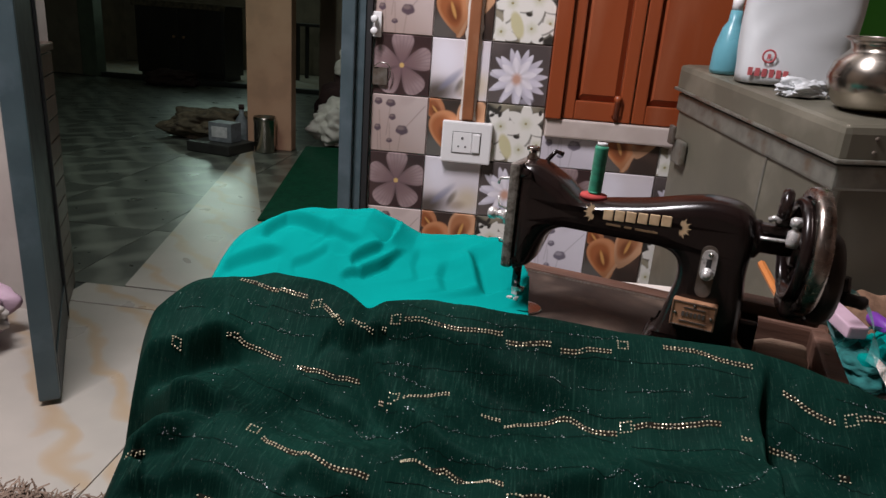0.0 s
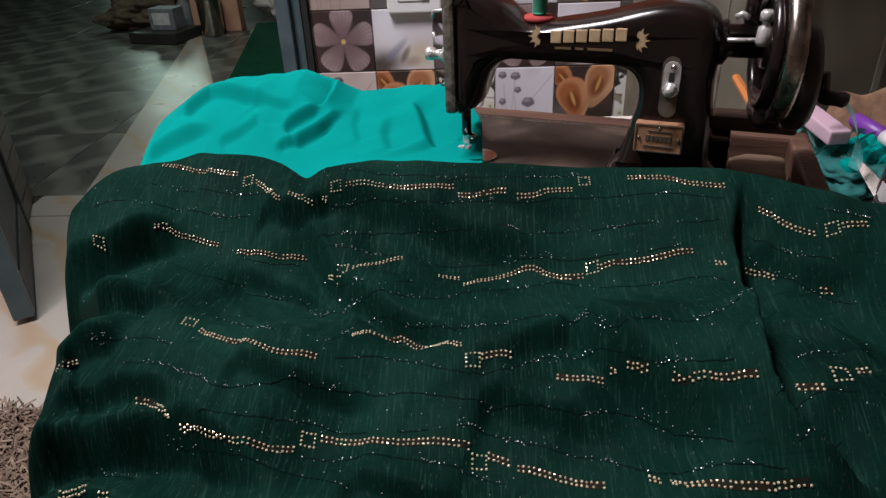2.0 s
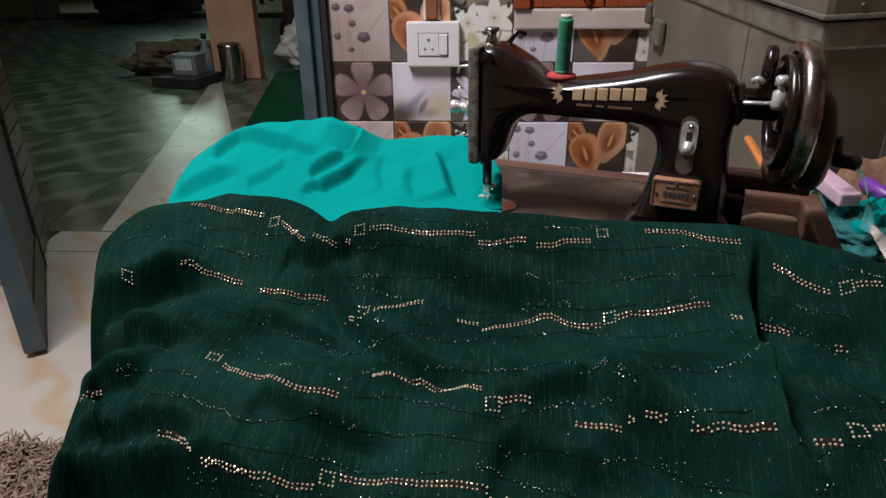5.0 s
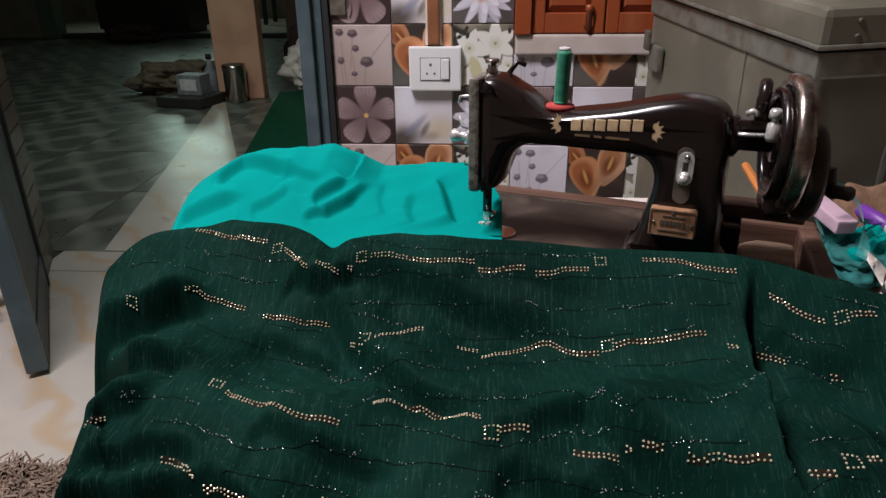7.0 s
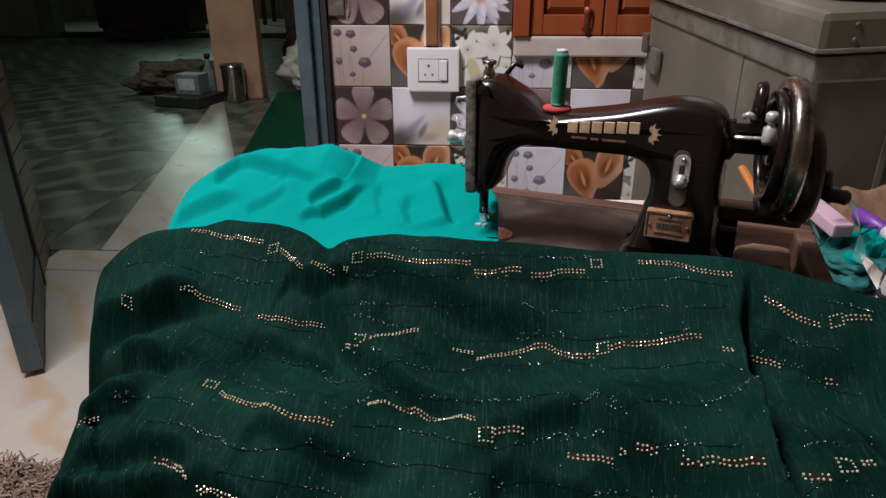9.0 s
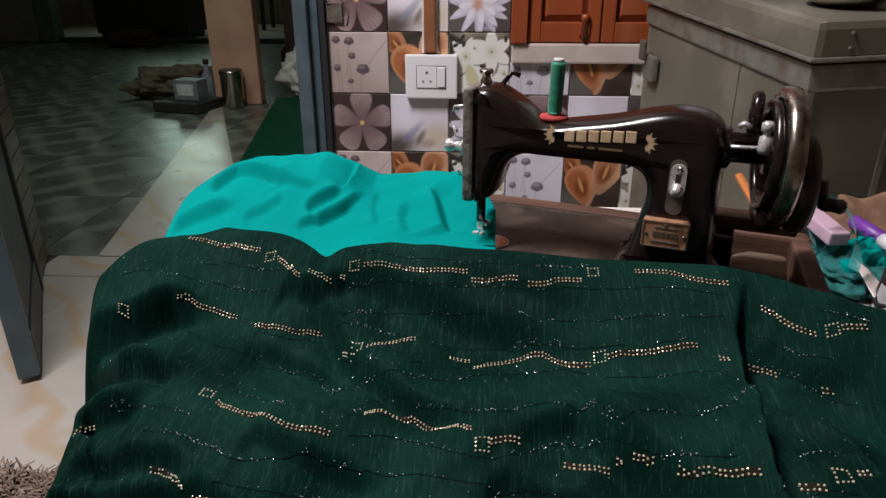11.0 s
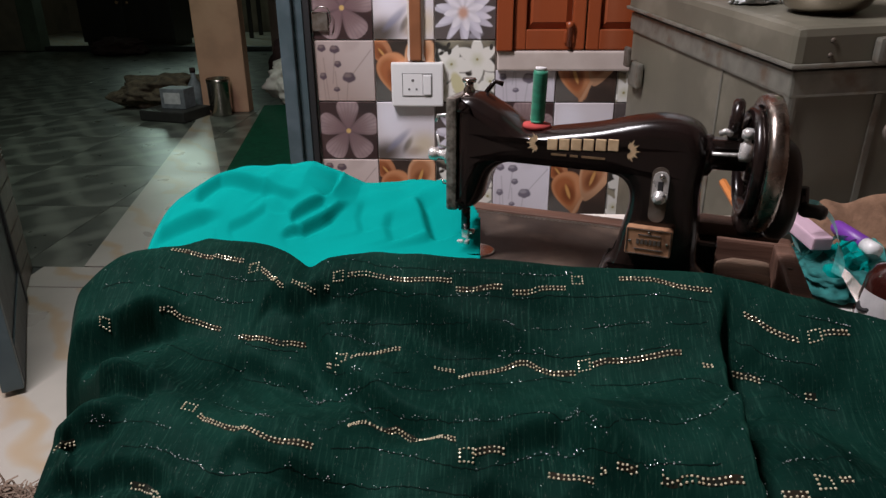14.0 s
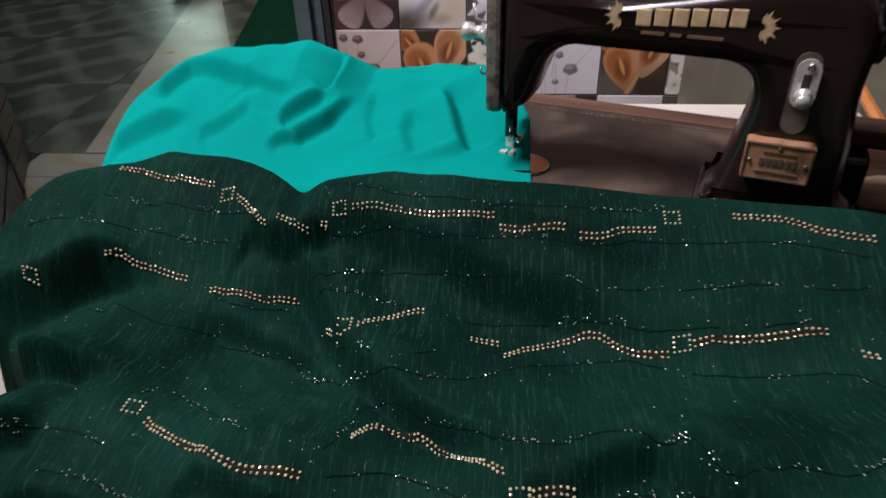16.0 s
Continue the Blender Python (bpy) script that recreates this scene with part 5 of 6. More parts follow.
def sack(name, x, y, turn, w, h, d, mat, label, seed):
    """A filled plastic sack standing on its base, wider at the top, with creases."""
    bm = bmesh.new()
    rings = []
    for i in range(25):
        s = i / 24
        ring = []
        for k in range(48):
            a = 2 * math.pi * k / 48
            ca, sa = math.cos(a), math.sin(a)
            px = math.copysign(abs(ca) ** .45, ca) * w / 2 * (.94 + .12 * s)
            py = math.copysign(abs(sa) ** .7, sa) * d / 2 * (1 - .45 * s)
            f = noise.fractal(Vector((px * 9 + seed, py * 9, s * 3)), 1, 2, 3)
            ring.append(bm.verts.new((px + .004 * f, py + .009 * f + .008 * math.sin(s * 9 + px * 14), h * s * (1 if 0 < i else 1))))
        rings.append(ring)
    for a, b in zip(rings, rings[1:]):
        for k in range(48):
            bm.faces.new((a[k], a[(k + 1) % 48], b[(k + 1) % 48], b[k]))
    bm.faces.new(rings[0])
    bm.faces.new(rings[-1])
    t = thing(name, pose(*on_trunk(x, y), 0, 0, turn), label, "sack")
    part("sack_body", bm, mat, t, smooth=True)
    return t


white_sack = sack("white_sack", .105, .37, -6, .205, .36, .11, BAG_WHITE, "white plastic sack with faint red print, standing on the trunk", 1.7)
part("print_ring", torus(.011, .0018, pose(-.055, -.0585, .050, 90, 0, 0), 28, 8, .4), RED_PRINT, white_sack, "red ring mark", True)
part("print_dot", boxes(((-.058, -.0600, .0455), (-.052, -.0570, .054)), bevel=.0006), RED_PRINT, white_sack)
part("print_marks", boxes(*[((-.087 + k * .0125, -.0605, .014 - k * .0005), (-.079 + k * .0125, -.0570, .0285 - k * .0005)) for k in range(6)]), RED_PRINT, white_sack, "red print, unreadable bars")
sack("green_sack", .29, .44, 4, .22, .40, .12, BAG_GREEN, "bright green plastic sack behind the white sack", 5.1)
blue_bottle = thing("blue_bottle", pose(*on_trunk(.035, .49)), "pale blue plastic bottle with a clear neck", "bottle")
part("bottle_body", lathe([(0, 0), (.030, 0), (.033, .008), (.032, .05), (.022, .09), (.013, .105), (.012, .125), (0, .125)], 30), BOTTLE_BLUE, blue_bottle, "", True)
part("bottle_neck", lathe([(0, .1251), (.011, .1251), (.011, .15), (0, .152)], 20), WHITE_PLASTIC, blue_bottle, "", True)
tagged(part("plastic_scrap", crumple((.045, .03, .03), 9.1, .5), BAG_WHITE, smooth=True, place=pose(*on_trunk(.06, .235), 0, 0, 20)), "crumpled clear plastic scrap on the trunk", "scrap")
wires = thing("wire_loops", pose(*on_trunk(.105, .20)), "loose twisted steel wire on the trunk", "wire")
for k in range(3):
    part("wire", tube(spline([(-.02 + .01 * k, 0, .003), (-.01, .012 * k, .035), (.012, .004, .04 - .006 * k), (.02, -.012, .018), (.012, -.02 + .006 * k, .004)], 6, False), .0016, 8), CHROME, wires, "", True)

# ---- socket and latch on the wall ----
socket = thing("socket_plate", pose(.129, WALL_Y - .0005, .625), "white plastic socket plate with one switch", "socket")
part("plate", boxes(((-.0635, -.019, -.0525), (.0635, 0, .0525)), bevel=.004), WHITE_PLASTIC, socket)
part("inset_rim", boxes(((-.0365, -.0202, .0265), (.0365, -.0191, .0275)), ((-.0365, -.0202, -.0275), (.0365, -.0191, -.0265)), ((-.0365, -.0202, -.0264), (-.0355, -.0191, .0264)), ((.0355, -.0202, -.0264), (.0365, -.0191, .0264))), SOCKET_HOLE, socket, "grey inset line")
module = part("socket_module", boxes(((-.0345, -.0212, -.0255), (.0135, -.0191, .0255)), bevel=.001), WHITE_PLASTIC, socket)
for x, z, r in ((-.0105, .011, .0036), (-.0195, -.010, .0026), (-.0015, -.010, .0026)):
    part("pin_hole", lathe([(0, 0), (r, 0), (r, .0008), (0, .0008)], 14), SOCKET_HOLE, module, "", False, pose(x, -.0211, z, 90, 0, 0))
part("rocker", boxes(((.0155, -.0238, -.0235), (.0345, -.0191, .0235)), bevel=.002), WHITE_PLASTIC, socket, "white rocker switch")

tower = thing("latch_bolt", pose(-.118, WALL_Y - .001, .895), "small white-painted latch bolt by the door frame", "latch")
part("latch_plate", boxes(((-.012, -.008, -.03), (.014, 0, .03)), bevel=.002), WHITE_PLASTIC, tower)
for z in (-.016, .012):
    part("knob", lathe([(0, 0), (.006, 0), (.006, .010), (.009, .012), (.009, .020), (.006, .023), (0, .023)], 16, pose(0, -.008, z, 90, 0, 0)), WHITE_PLASTIC, tower, "", True)
hook = thing("wall_hook", pose(-.10, WALL_Y - .001, .775), "dull steel keeper plate with a wire hook", "hook")
part("keeper", boxes(((-.022, -.006, -.026), (.016, 0, .018)), bevel=.002), RUST, hook)
part("hook_wire", tube(spline([(-.02, -.008, .018), (0, -.012, .03), (.02, -.012, .024), (.024, -.010, .0), (.018, -.010, -.016)], 6, False), .0015, 8), CHROME, hook, "", True)

# ---- rug ----
def rug():
    r = thing("shag_rug", pose(0, 0, 0), "brown shaggy rug with long tufts on the marble", "rug")
    part("backing", boxes(((-1.45, .35, .001), (-.25, 1.265, .010)), bevel=.003), RUG, r)
    rg, verts, faces = random.Random(4), [], []
    for k in range(26000):
        x, y = rg.uniform(-1.44, -.26), rg.uniform(.40, 1.27)
        if x < -1.0 and rg.random() < .6:
            continue
        a, lean, tall, w = rg.uniform(0, 6.283), rg.uniform(.010, .034), rg.uniform(.010, .026), rg.uniform(.0016, .0034)
        dx, dy = math.cos(a), math.sin(a)
        sx, sy = -dy * w, dx * w
        base = len(verts)
        for s in (0, .5, 1):
            cx, cy, cz = x + dx * lean * s ** 1.4, y + dy * lean * s ** 1.4, .009 + tall * math.sin(s * 1.9) * .95
            ww = 1 - .45 * s
            verts += [(cx - sx * ww, cy - sy * ww, cz), (cx, cy, cz + w * .8), (cx + sx * ww, cy + sy * ww, cz)]
        for i in (0, 3):
            faces += [(base + i, base + i + 1, base + i + 4, base + i + 3), (base + i + 1, base + i + 2, base + i + 5, base + i + 4)]
    me = bpy.data.meshes.new("shag")
    me.from_pydata(verts, [], faces)
    me.materials.append(RUG_TUFT)
    ob = new("shag", me)
    ob.parent = r
    tagged(ob, "long brown tufts", kind="stuff")


RUG_TUFT = bpy.data.materials.new("rug_tuft")
RUG_TUFT.use_nodes = True
nt = RUG_TUFT.node_tree
geo, mixer = nt.nodes.new("ShaderNodeNewGeometry"), nt.nodes.new("ShaderNodeMix")
mixer.data_type = "RGBA"
mixer.inputs[6].default_value, mixer.inputs[7].default_value = (0.13, 0.085, 0.06, 1), (0.34, 0.25, 0.19, 1)
nt.links.new(geo.outputs["Random Per Island"], mixer.inputs[0])
nt.links.new(mixer.outputs[2], nt.nodes["Principled BSDF"].inputs["Base Color"])
nt.nodes["Principled BSDF"].inputs["Roughness"].default_value = 0.9
rug()

# ---- heap of clothes behind the door leaf ----
for k, (x, y, size, mat, label) in enumerate((
        (-1.25, 1.72, (.20, .16, .22), SHEET_WHITE, "crumpled white cotton clothes behind the door"),
        (-1.22, 1.62, (.17, .13, .12), RAG, "crumpled yellow-brown clothes on the floor behind the door"),
        (-1.30, 1.80, (.20, .14, .26), PINK, "crumpled pale pink clothes behind the door"))):
    tagged(part("crumpled_garment", crumple(size, 11.0 + k, .4), mat, smooth=True, place=pose(x, y, 0.001)), label, "clothes")

# ---- the hall ----
mat_ob = tagged(part("green_mat", boxes(((-.03, -1.85, .003), (1.15, .02, .016)), bevel=.004), GREEN_MAT, place=pose(-1.16, 4.95, 0, 0, 0, 10.5)), "dark green coir mat on the hall floor", "mat")
canister = thing("steel_canister", pose(-1.395, 4.70, 0.002), "dull stainless steel canister beside the pillar", "canister")
part("can_body", lathe([(0, 0), (.062, 0), (.066, .004), (.066, .03), (.070, .036), (.072, .205), (.075, .21), (.075, .235), (.070, .238), (.068, .20), (0, .19)], 36), STEEL, canister, "", True)
slab = tagged(part("dark_slab", boxes(((-.17, -.14, 0), (.16, .14, .065)), bevel=.008), SLATE, place=pose(-1.655, 4.60, 0.002, 0, 0, -14)), "low dark stone slab on the hall floor", "slab")
carton = thing("grey_carton", pose(-1.635, 4.61, .0685, 0, 0, -10), "small grey carton on the dark slab", "carton")
part("carton_body", boxes(((-.085, -.06, 0), (.085, .06, .125)), bevel=.004), GREY_BOX, carton)
part("carton_label", boxes(((-.06, -.0615, .03), (.055, -.0602, .100))), LABEL, carton, "pale label panel")
tagged(part("tan_rag", crumple((.30, .22, .21), 2.2, .35), RAG, smooth=True, place=pose(-1.93, 5.05, 0.002, 0, 0, 12)), "crumpled tan sack on the hall floor", "rag")
tagged(part("dark_rag", crumple((.30, .20, .17), 6.2, .35), DARK_RAG, smooth=True, place=pose(-3.75, 8.05, 0.002)), "dark red rag on the hall floor", "rag")
flask = thing("small_flask", pose(-1.62, 4.86, 0.002), "small pale bottle beside the pillar", "bottle")
part("flask_body", lathe([(0, 0), (.04, 0), (.042, .01), (.042, .17), (.016, .215), (.015, .25), (0, .25)], 24), GREY_BOX, flask, "", True)
part("flask_cap", lathe([(0, .2501), (.019, .2501), (.019, .28), (0, .281)], 20), DARK_RAG, flask, "", True)
tagged(part("plastic_bag", crumple((.19, .15, .30), 4.4, .4), SHEET_WHITE, smooth=True, place=pose(-.98, 5.13, 0.018)), "white plastic bag slumped beside the pillar", "bag")
tagged(part("dark_cloth", crumple((.26, .12, .52), 7.7, .35), DARK_RAG, smooth=True, place=pose(-.93, 5.30, 0.002)), "dark cloth piled against the hall wall", "cloth")
tagged(part("carrier_bag", crumple((.11, .07, .20), 5.5, .4), SHEET_WHITE, smooth=True, place=pose(-.93, 5.26, .50)), "white carrier bag on the dark cloth", "bag")

cabinet = thing("dark_cabinet", pose(-4.55, 8.75, 0.002), "dark stained wooden cabinet under a pale cloth", "cabinet")
part("carcass", boxes(((0, 0, .06), (1.15, .60, .92)), bevel=.008), DARK_WOOD, cabinet)
for x in (.02, .585):
    d = part("cabinet_door", boxes(((x, -.018, .10), (x + .545, -.0005, .88)), bevel=.006), DARK_WOOD, cabinet)
    part("knob", lathe([(0, 0), (.014, 0), (.018, .02), (0, .026)], 14, pose(x + (.49 if x < .1 else .05), -.018, .52, 90, 0, 0)), BRASS, d, "", True)
part("plinth", boxes(((.03, .03, 0), (1.12, .57, .0595))), DARK_WOOD, cabinet)
tagged(part("cabinet_cloth", boxes(((-.03, -.03, .9225), (1.18, .61, .932)), ((-.03, -.034, .86), (1.18, -.026, .9224)), bevel=.003), RAG, place=pose(-4.55, 8.75, 0.002)), "pale worn cloth over the dark cabinet", "cloth")
bench = thing("dark_table", pose(-2.9, 9.9, 0.002), "dark wooden side table in the far room", "table")
part("tabletop", boxes(((0, 0, .74), (.95, .55, .78)), bevel=.006), DARK_WOOD, bench)
for x in (.03, .87):
    for y in (.03, .47):
        part("leg", boxes(((x, y, 0), (x + .05, y + .05, .7395)), bevel=.004), DARK_WOOD, bench)

# ---- printed wall tiles ----
N_PRINT = 84


def smooth_mask(v, edge, soft):
    return 1 - ss(edge - soft, edge + soft, v)


def lay(base, mask, colour):
    return base * (1 - mask[..., None]) + np.array(colour) * mask[..., None]


def petals(U, V, cx, cy, n, length, width, phase, soft=.02, point=1.0, blunt=False):
    """A mask of n petals round a centre, and the distance out along them."""
    a, r = np.arctan2(V - cy, U - cx) - phase, np.hypot(U - cx, V - cy)
    k = np.round(a / (2 * np.pi / n)) * (2 * np.pi / n)
    along, across = r * np.cos(a - k), np.abs(r * np.sin(a - k))
    s = np.clip(along / length, 0, 1)
    shape = width * np.sin(np.pi * s ** .8) ** point
    if blunt:
        shape = width * s ** .75 * np.sqrt(np.clip(1 - s ** 5, 0, 1))
    return smooth_mask(across - shape, 0, soft) * (along < length) * (along > 0), s


def blob(U, V, cx, cy, rx, ry, turn=0, soft=.25):
    c, s = math.cos(turn), math.sin(turn)
    p, q = (U - cx) * c + (V - cy) * s, -(U - cx) * s + (V - cy) * c
    return smooth_mask(np.hypot(p / rx, q / ry), 1, soft)


def grain(U, V, seed, size):
    r = np.random.RandomState(seed)
    out = np.zeros_like(U)
    for _ in range(7):
        fx, fy, ph = r.uniform(-size, size), r.uniform(-size, size), r.uniform(0, 6.28)
        out += np.sin(fx * U + fy * V + ph) / 7
    return out


def print_pods(U, V, low=(.38, .29, .26), high=(.54, .45, .43), pod=(.10, .070, .085)):
    c = lay(np.zeros((*U.shape, 3)) + low, ss(.2, .9, U * .5 + V * .5 + .1 * grain(U, V, 3, 6)), high)
    c = lay(c, ss(.0, .5, grain(U, V, 12, 11)) * .25, tuple(v * .8 for v in low))
    for x0, y0, x1, y1 in ((.55, .42, .50, 0), (.14, .72, .20, 0), (.33, .5, .36, 0), (.34, .84, .28, .3), (.95, .85, .62, .45), (.12, .40, .14, 0)):
        t = np.clip(((U - x0) * (x1 - x0) + (V - y0) * (y1 - y0)) / ((x1 - x0) ** 2 + (y1 - y0) ** 2), 0, 1)
        c = lay(c, smooth_mask(np.hypot(U - x0 - t * (x1 - x0), V - y0 - t * (y1 - y0)), .008, .012) * .6, tuple(v * .6 for v in low))
    for x, y, rx, ry in ((.12, .88, .07, .06), (.34, .86, .085, .065), (.38, .62, .06, .055), (.56, .40, .11, .085), (.12, .42, .06, .06), (.34, .20, .055, .04)):
        d = np.hypot((U - x) / rx, (V - y) / ry) + .05 * np.sin(5 * np.arctan2(V - y, U - x))
        c = lay(c, smooth_mask(d, 1, .16), pod)
        c = lay(c, blob(U, V, x - rx * .2, y + ry * .4, rx * .6, ry * .4, 0, .5) * .45, tuple(v * .85 for v in low))
    return c


def print_pods_pale(U, V):
    return print_pods(U, V, (.60, .56, .62), (.72, .69, .76), (.17, .15, .19))


def print_mauve(U, V):
    c = lay(np.zeros((*U.shape, 3)) + (.045, .026, .026), ss(-.2, .6, grain(U, V, 5, 9)) * .5, (.15, .08, .07))
    m, s = petals(U, V, .5, .50, 5, .55, .27, np.pi / 2, .012, blunt=True)
    a = np.arctan2(V - .5, U - .5)
    vein = (.5 + .5 * np.sin(45 * a + 3 * grain(U, V, 9, 12))) ** 3
    c = lay(c, m, (.19, .125, .125))
    c = lay(c, m * ss(.30, 1, s) * (.60 + .4 * grain(U, V, 2, 30)), (.37, .28, .285))
    c = lay(c, m * vein * .35 * ss(.1, .4, s), (.16, .10, .115))
    c = lay(c, m * smooth_mask(s, .28, .22) * .7, (.15, .09, .10))
    edge = np.abs(np.sin(2.5 * (a - np.pi / 2)))
    c = lay(c, m * ss(.82, 1.0, edge) * .5, (.11, .07, .075))
    return lay(c, blob(U, V, .5, .5, .04, .04), (.55, .36, .14))


def spathe(c, U, V, x, y, r, turn, tone):
    """One calla flower: a flared rim, a deep throat and a spadix."""
    cs, sn = math.cos(turn), math.sin(turn)
    p, q = ((U - x) * cs + (V - y) * sn) / r, (-(U - x) * sn + (V - y) * cs) / r
    body = smooth_mask(np.hypot(p / (.62 + .28 * np.clip(q, -1, 1)), q), 1, .05)
    c = lay(c, body, tone)
    c = lay(c, body * ss(-.2, 1, -q) * .75, tuple(v * .45 for v in tone))
    throat = smooth_mask(np.hypot((p + .12) / (.42 + .22 * np.clip(q, -1, 1)), (q - .10) / .72), 1, .22)
    c = lay(c, body * throat * .85, (tone[0] * .58, tone[1] * .40, tone[2] * .30))
    c = lay(c, body * smooth_mask(np.hypot((p + .05) / .28, (q + .05) / .40), 1, .5) * .8, (.16, .05, .022))
    c = lay(c, smooth_mask(np.hypot((p + .04) / .07, (q - .08) / .34), 1, .3), (.58, .30, .10))
    stalk = smooth_mask(np.abs(p - .15 * q), .07, .03) * (q < -.85) * (q > -2.6)
    return lay(c, stalk, tuple(v * .7 for v in tone))


def print_calla(U, V):
    c = lay(np.zeros((*U.shape, 3)) + (.045, .032, .027), ss(-.2, .5, grain(U, V, 6, 8)) * .6, (.22, .12, .085))
    c = lay(c, blob(U, V, .12, .12, .34, .26, .4, .6) * .7, (.14, .13, .12))
    c = spathe(c, U, V, .14, .80, .26, .7, (.46, .20, .10))
    c = spathe(c, U, V, .34, .42, .40, .35, (.56, .25, .12))
    return spathe(c, U, V, .74, .66, .40, -.30, (.64, .36, .21))


def print_blur(U, V):
    c = lay(np.zeros((*U.shape, 3)) + (.66, .60, .62), ss(-.2, .5, grain(U, V, 14, 5)) * .4, (.74, .72, .80))
    c = lay(c, blob(U, V, .05, .06, .40, .22, .4, .7), (.10, .08, .07))
    c = lay(c, blob(U, V, .36, .34, .06, .22, -.8, .6) * .85, (.20, .20, .28))
    c = lay(c, blob(U, V, .52, .26, .05, .14, -.5, .6) * .85, (.09, .08, .08))
    c = lay(c, blob(U, V, .80, .26, .22, .20, .2, .8) * .8, (.60, .50, .34))
    c = lay(c, blob(U, V, .62, .14, .14, .08, .2, .7) * .6, (.30, .22, .15))
    return lay(c, blob(U, V, .25, .70, .22, .30, .3, .7) * .8, (.80, .78, .86))


def print_lily(U, V):
    c = lay(np.zeros((*U.shape, 3)) + (.30, .27, .20), ss(-.25, .15, grain(U, V, 8, 12)), (.035, .032, .028))
    for x, y, n, r, w, ph in ((.12, .16, 5, .30, .090, .9), (.27, .62, 6, .33, .088, .2), (.92, .34, 5, .30, .085, .4), (.62, .24, 6, .36, .095, .1), (.70, .70, 6, .38, .100, .55)):
        m, s = petals(U, V, x, y, n, r, w, ph, .012, .8)
        c = lay(c, np.roll(m, (-2, 2), (0, 1)) * .75, (.14, .13, .11))
        c = lay(c, m, (.74, .72, .67))
        c = lay(c, m * smooth_mask(s, .22, .18) * .6, (.50, .50, .33))
        c = lay(c, blob(U, V, x, y, .022, .022, 0, .4), (.30, .26, .12))
    c = lay(c, blob(U, V, .38, .28, .10, .22, .35, .2), (.56, .52, .32))
    for x, y in ((.14, .88), (.22, .93), (.10, .80), (.24, .82), (.18, .86), (.93, .90), (.80, .08), (.55, .46)):
        c = lay(c, blob(U, V, x, y, .050, .030, x * 5), (.045, .04, .035))
    return c


def print_water(U, V):
    c = lay(np.zeros((*U.shape, 3)) + (.085, .070, .068), ss(-.1, .5, grain(U, V, 4, 7)) * .5, (.15, .125, .12))
    for n, r, w, ph, tone, cy in ((11, .52, .066, .15, (.50, .47, .55), .42), (10, .46, .072, .42, (.64, .61, .70), .44), (8, .33, .070, .2, (.76, .72, .78), .46)):
        m, s = petals(U, V, .47, cy, n, r, w, ph, .010, .65)
        a = np.arctan2(V - cy, U - .47) - ph
        c = lay(c, m, tone)
        c = lay(c, m * np.abs(np.sin(n * a / 2)) ** 2 * .5, tuple(v * .62 for v in tone))
        c = lay(c, m * ss(.5, 1, s) * .3, (.85, .83, .88))
    c = lay(c, blob(U, V, .66, .07, .12, .05, .2, .4) * .6, (.45, .43, .50))
    return lay(c, blob(U, V, .46, .42, .08, .09, 0, .6), (.55, .32, .24))


def print_mesh(name, paint, w, h):
    """One glazed tile with a printed face: a fine grid, a thin body and rounded rim."""
    n = N_PRINT
    u = np.linspace(0, 1, n + 1)
    U, V = np.meshgrid(u, u)
    C = np.clip(paint(U, V), 0, 1)
    rim = np.minimum(np.minimum(U, 1 - U), np.minimum(V, 1 - V))
    Y = np.where(rim <= 0, .002, 0.0)
    co = np.stack([U * w, Y, V * h], -1).reshape(-1, 3)
    idx = np.arange((n + 1) ** 2).reshape(n + 1, n + 1)
    quads = np.stack([idx[:-1, :-1], idx[:-1, 1:], idx[1:, 1:], idx[1:, :-1]], -1).reshape(-1, 4).tolist()
    loop = [*idx[0, :-1], *idx[:-1, -1], *idx[-1, :0:-1], *idx[:0:-1, 0]]
    base = len(co)
    back = co[loop] + np.array([0, .006, 0])
    quads += [(int(loop[(k + 1) % len(loop)]), int(loop[k]), base + k, base + (k + 1) % len(loop)) for k in range(len(loop))]
    me = bpy.data.meshes.new(name)
    me.from_pydata(np.concatenate([co, back]).tolist(), [], quads)
    me.materials.append(PRINT)
    at = me.color_attributes.new("print", "FLOAT_COLOR", "POINT")
    rgb = np.ones((len(me.vertices), 4), np.float32)
    rgb[:base, :3] = C.reshape(-1, 3)
    rgb[base:, :3] = (.5, .45, .42)
    at.data.foreach_set("color", rgb.ravel())
    return me


SQ, JOINT = .1475, .0022
COLS = [-.1235, .024, .1715, .319, .4665, .614, .7615, .909]
ROW0 = .728 - 5 * SQ
prints = {n: f for n, f in (("pods", print_pods), ("pods_pale", print_pods_pale), ("mauve", print_mauve), ("calla", print_calla), ("blur", print_blur), ("lily", print_lily), ("water", print_water))}
GRID = (("pods", "calla", "lily"), ("mauve", "blur", "water"))
tiles = tagged(new("wall_tiles"), "glazed wall tiles printed with flowers, pale joints", "tiles", kind="structure")
part("tile_bed", boxes(((-.126, 2.0285, 0), (.3185, 2.0308, 1.75)), ((.319, 2.0285, 0), (1.05, 2.0308, .657))), GROUT, tiles, "pale grout")
made = {}
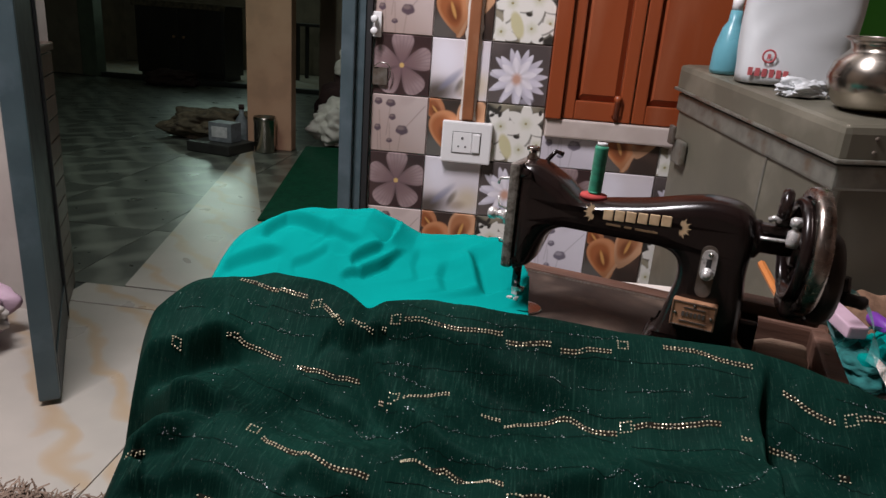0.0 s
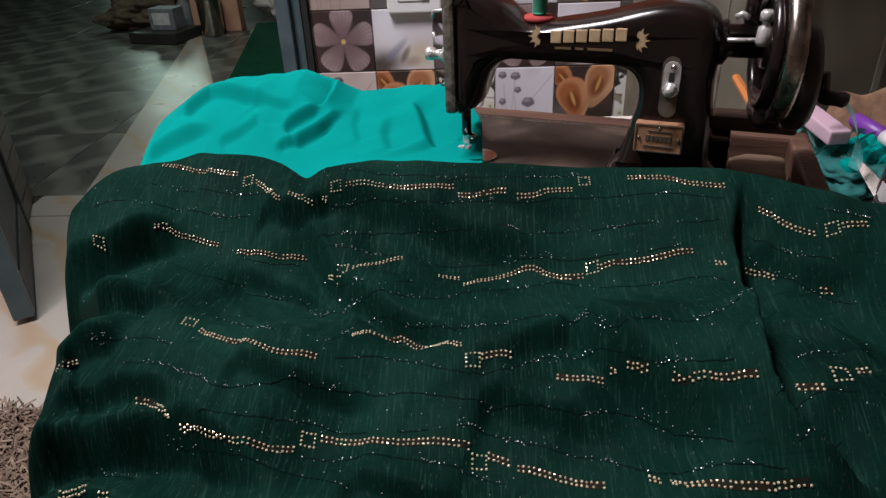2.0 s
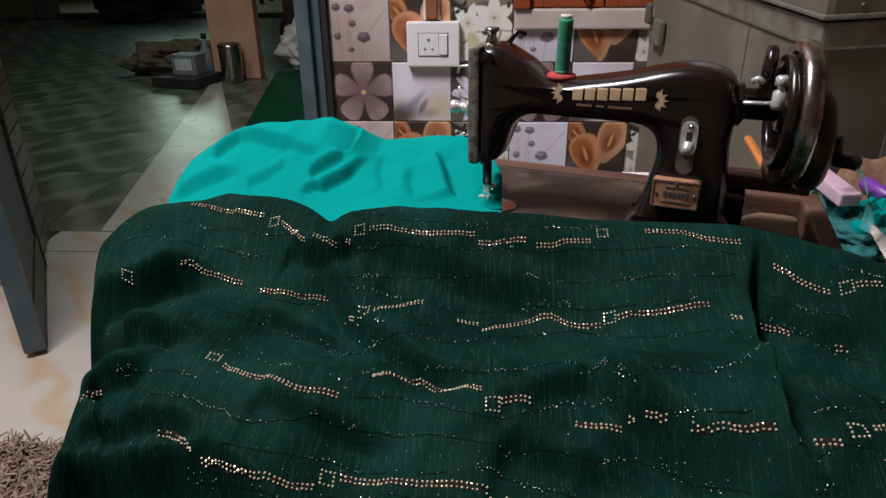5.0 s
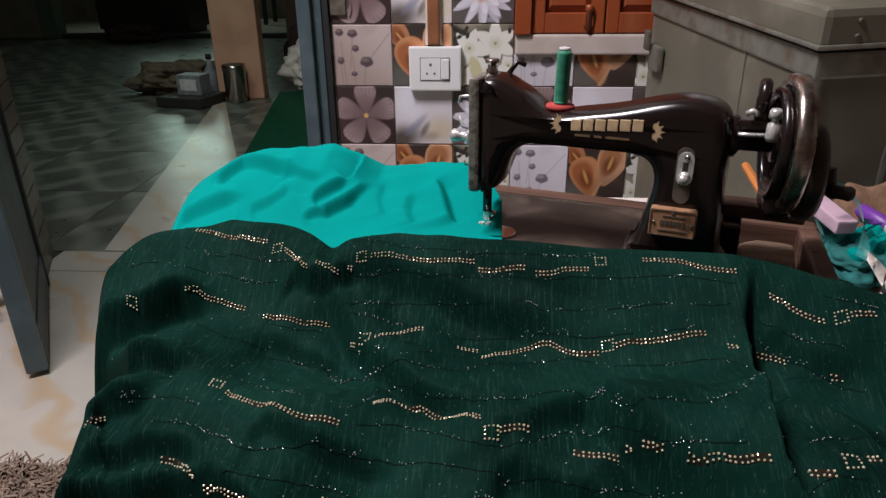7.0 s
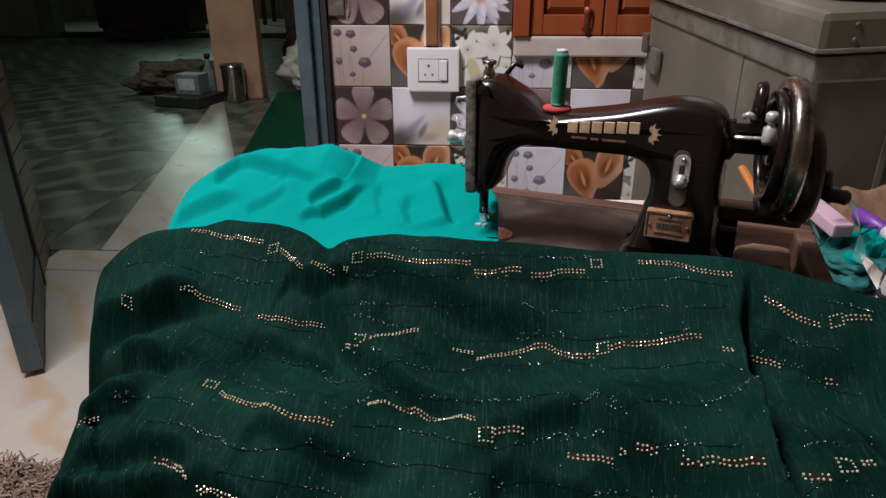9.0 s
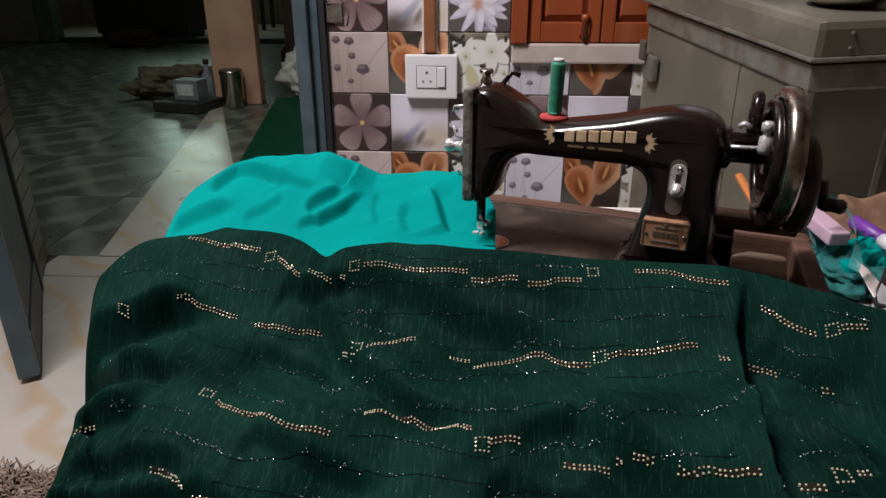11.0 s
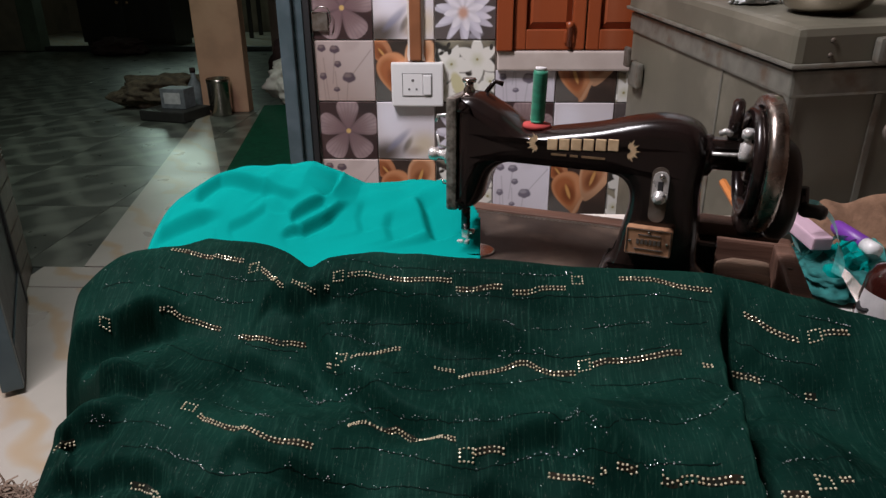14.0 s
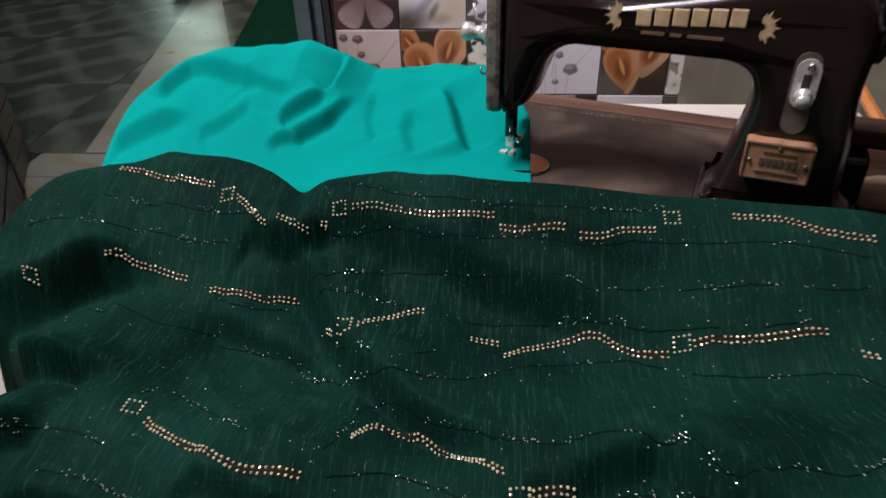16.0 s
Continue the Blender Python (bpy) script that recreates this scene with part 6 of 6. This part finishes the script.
for row in range(12):
    for col, x in enumerate(COLS):
        z0, z1 = max(0.0, ROW0 + row * SQ), ROW0 + (row + 1) * SQ
        if col >= 3:
            if z0 > .6575:
                continue
            z1 = min(z1, .6575)
        motif = GRID[row % 2][col % 3]
        if col >= 3 and motif == "pods":
            motif = "pods_pale"
        key = (motif, round(z1 - z0, 4))
        if key not in made:
            part_h = (z1 - z0) / SQ
            made[key] = print_mesh("tile", (lambda U, V, f=prints[motif], s=part_h, cut=(z1 < ROW0 + (row + 1) * SQ - .001): f(U, V * s if cut else 1 - (1 - V) * s)), SQ - JOINT, z1 - z0 - JOINT)
        t = new("tile", made[key])
        t.parent, t.matrix_basis = tiles, pose(x + JOINT / 2, WALL_Y, z0 + JOINT / 2)

# ---- floor pieces ----
slab_mesh = None
for x in np.arange(-2.35, 1.7, .92):
    for y in (-1.75, -.95, -.15, .65, 1.22):
        h = .565 if y > .6 else .797
        if y > 1:
            h = 2.1195 - 1.22
        bm = boxes(((0, 0, -.006), (.917, h, 0)), bevel=.0012)
        p = part("slab", bm, MARBLE, floor, place=pose(float(x), y, 0))
bm = boxes(((0, 0, -.004), (.597, .597, 0)), bevel=.0012)
first = None
for i in range(13):
    for j in range(10):
        x, y = -6.0 + i * .6, 2.27 + j * .6
        if first is None:
            first = part("tile", bm, HALL_TILE, hall_floor, place=pose(x, y, 0))
        else:
            t = new("tile", first.data)
            t.parent, t.matrix_basis = hall_floor, pose(x, y, 0)
bm = boxes(((0, 0, -.004), (.597, .597, 0)), bevel=.0012)
first = None
for i in range(9):
    for j in range(4):
        x, y = -6.0 + i * .6, 8.52 + j * .6
        if first is None:
            first = part("tile", bm, MARBLE, hall_floor, "pale tile beyond the step", place=pose(x, y, 0))
        else:
            t = new("tile", first.data)
            t.parent, t.matrix_basis = hall_floor, pose(x, y, 0)
# a thin pale strip leads from the threshold to the pillar
bm = bmesh.new()
lower = [(-.985, 2.272), (-.26, 2.272), (-.80, 3.05), (-1.49, 4.72), (-1.56, 4.79)]
a = [bm.verts.new((x, y, .0005)) for x, y in lower]
b = [bm.verts.new((x, y, .004)) for x, y in lower]
bm.faces.new(b)
for k in range(5):
    bm.faces.new((a[k], a[(k + 1) % 5], b[(k + 1) % 5], b[k]))
structure("marble_strip", bm, MARBLE, "pale strip across the hall floor", "floor")
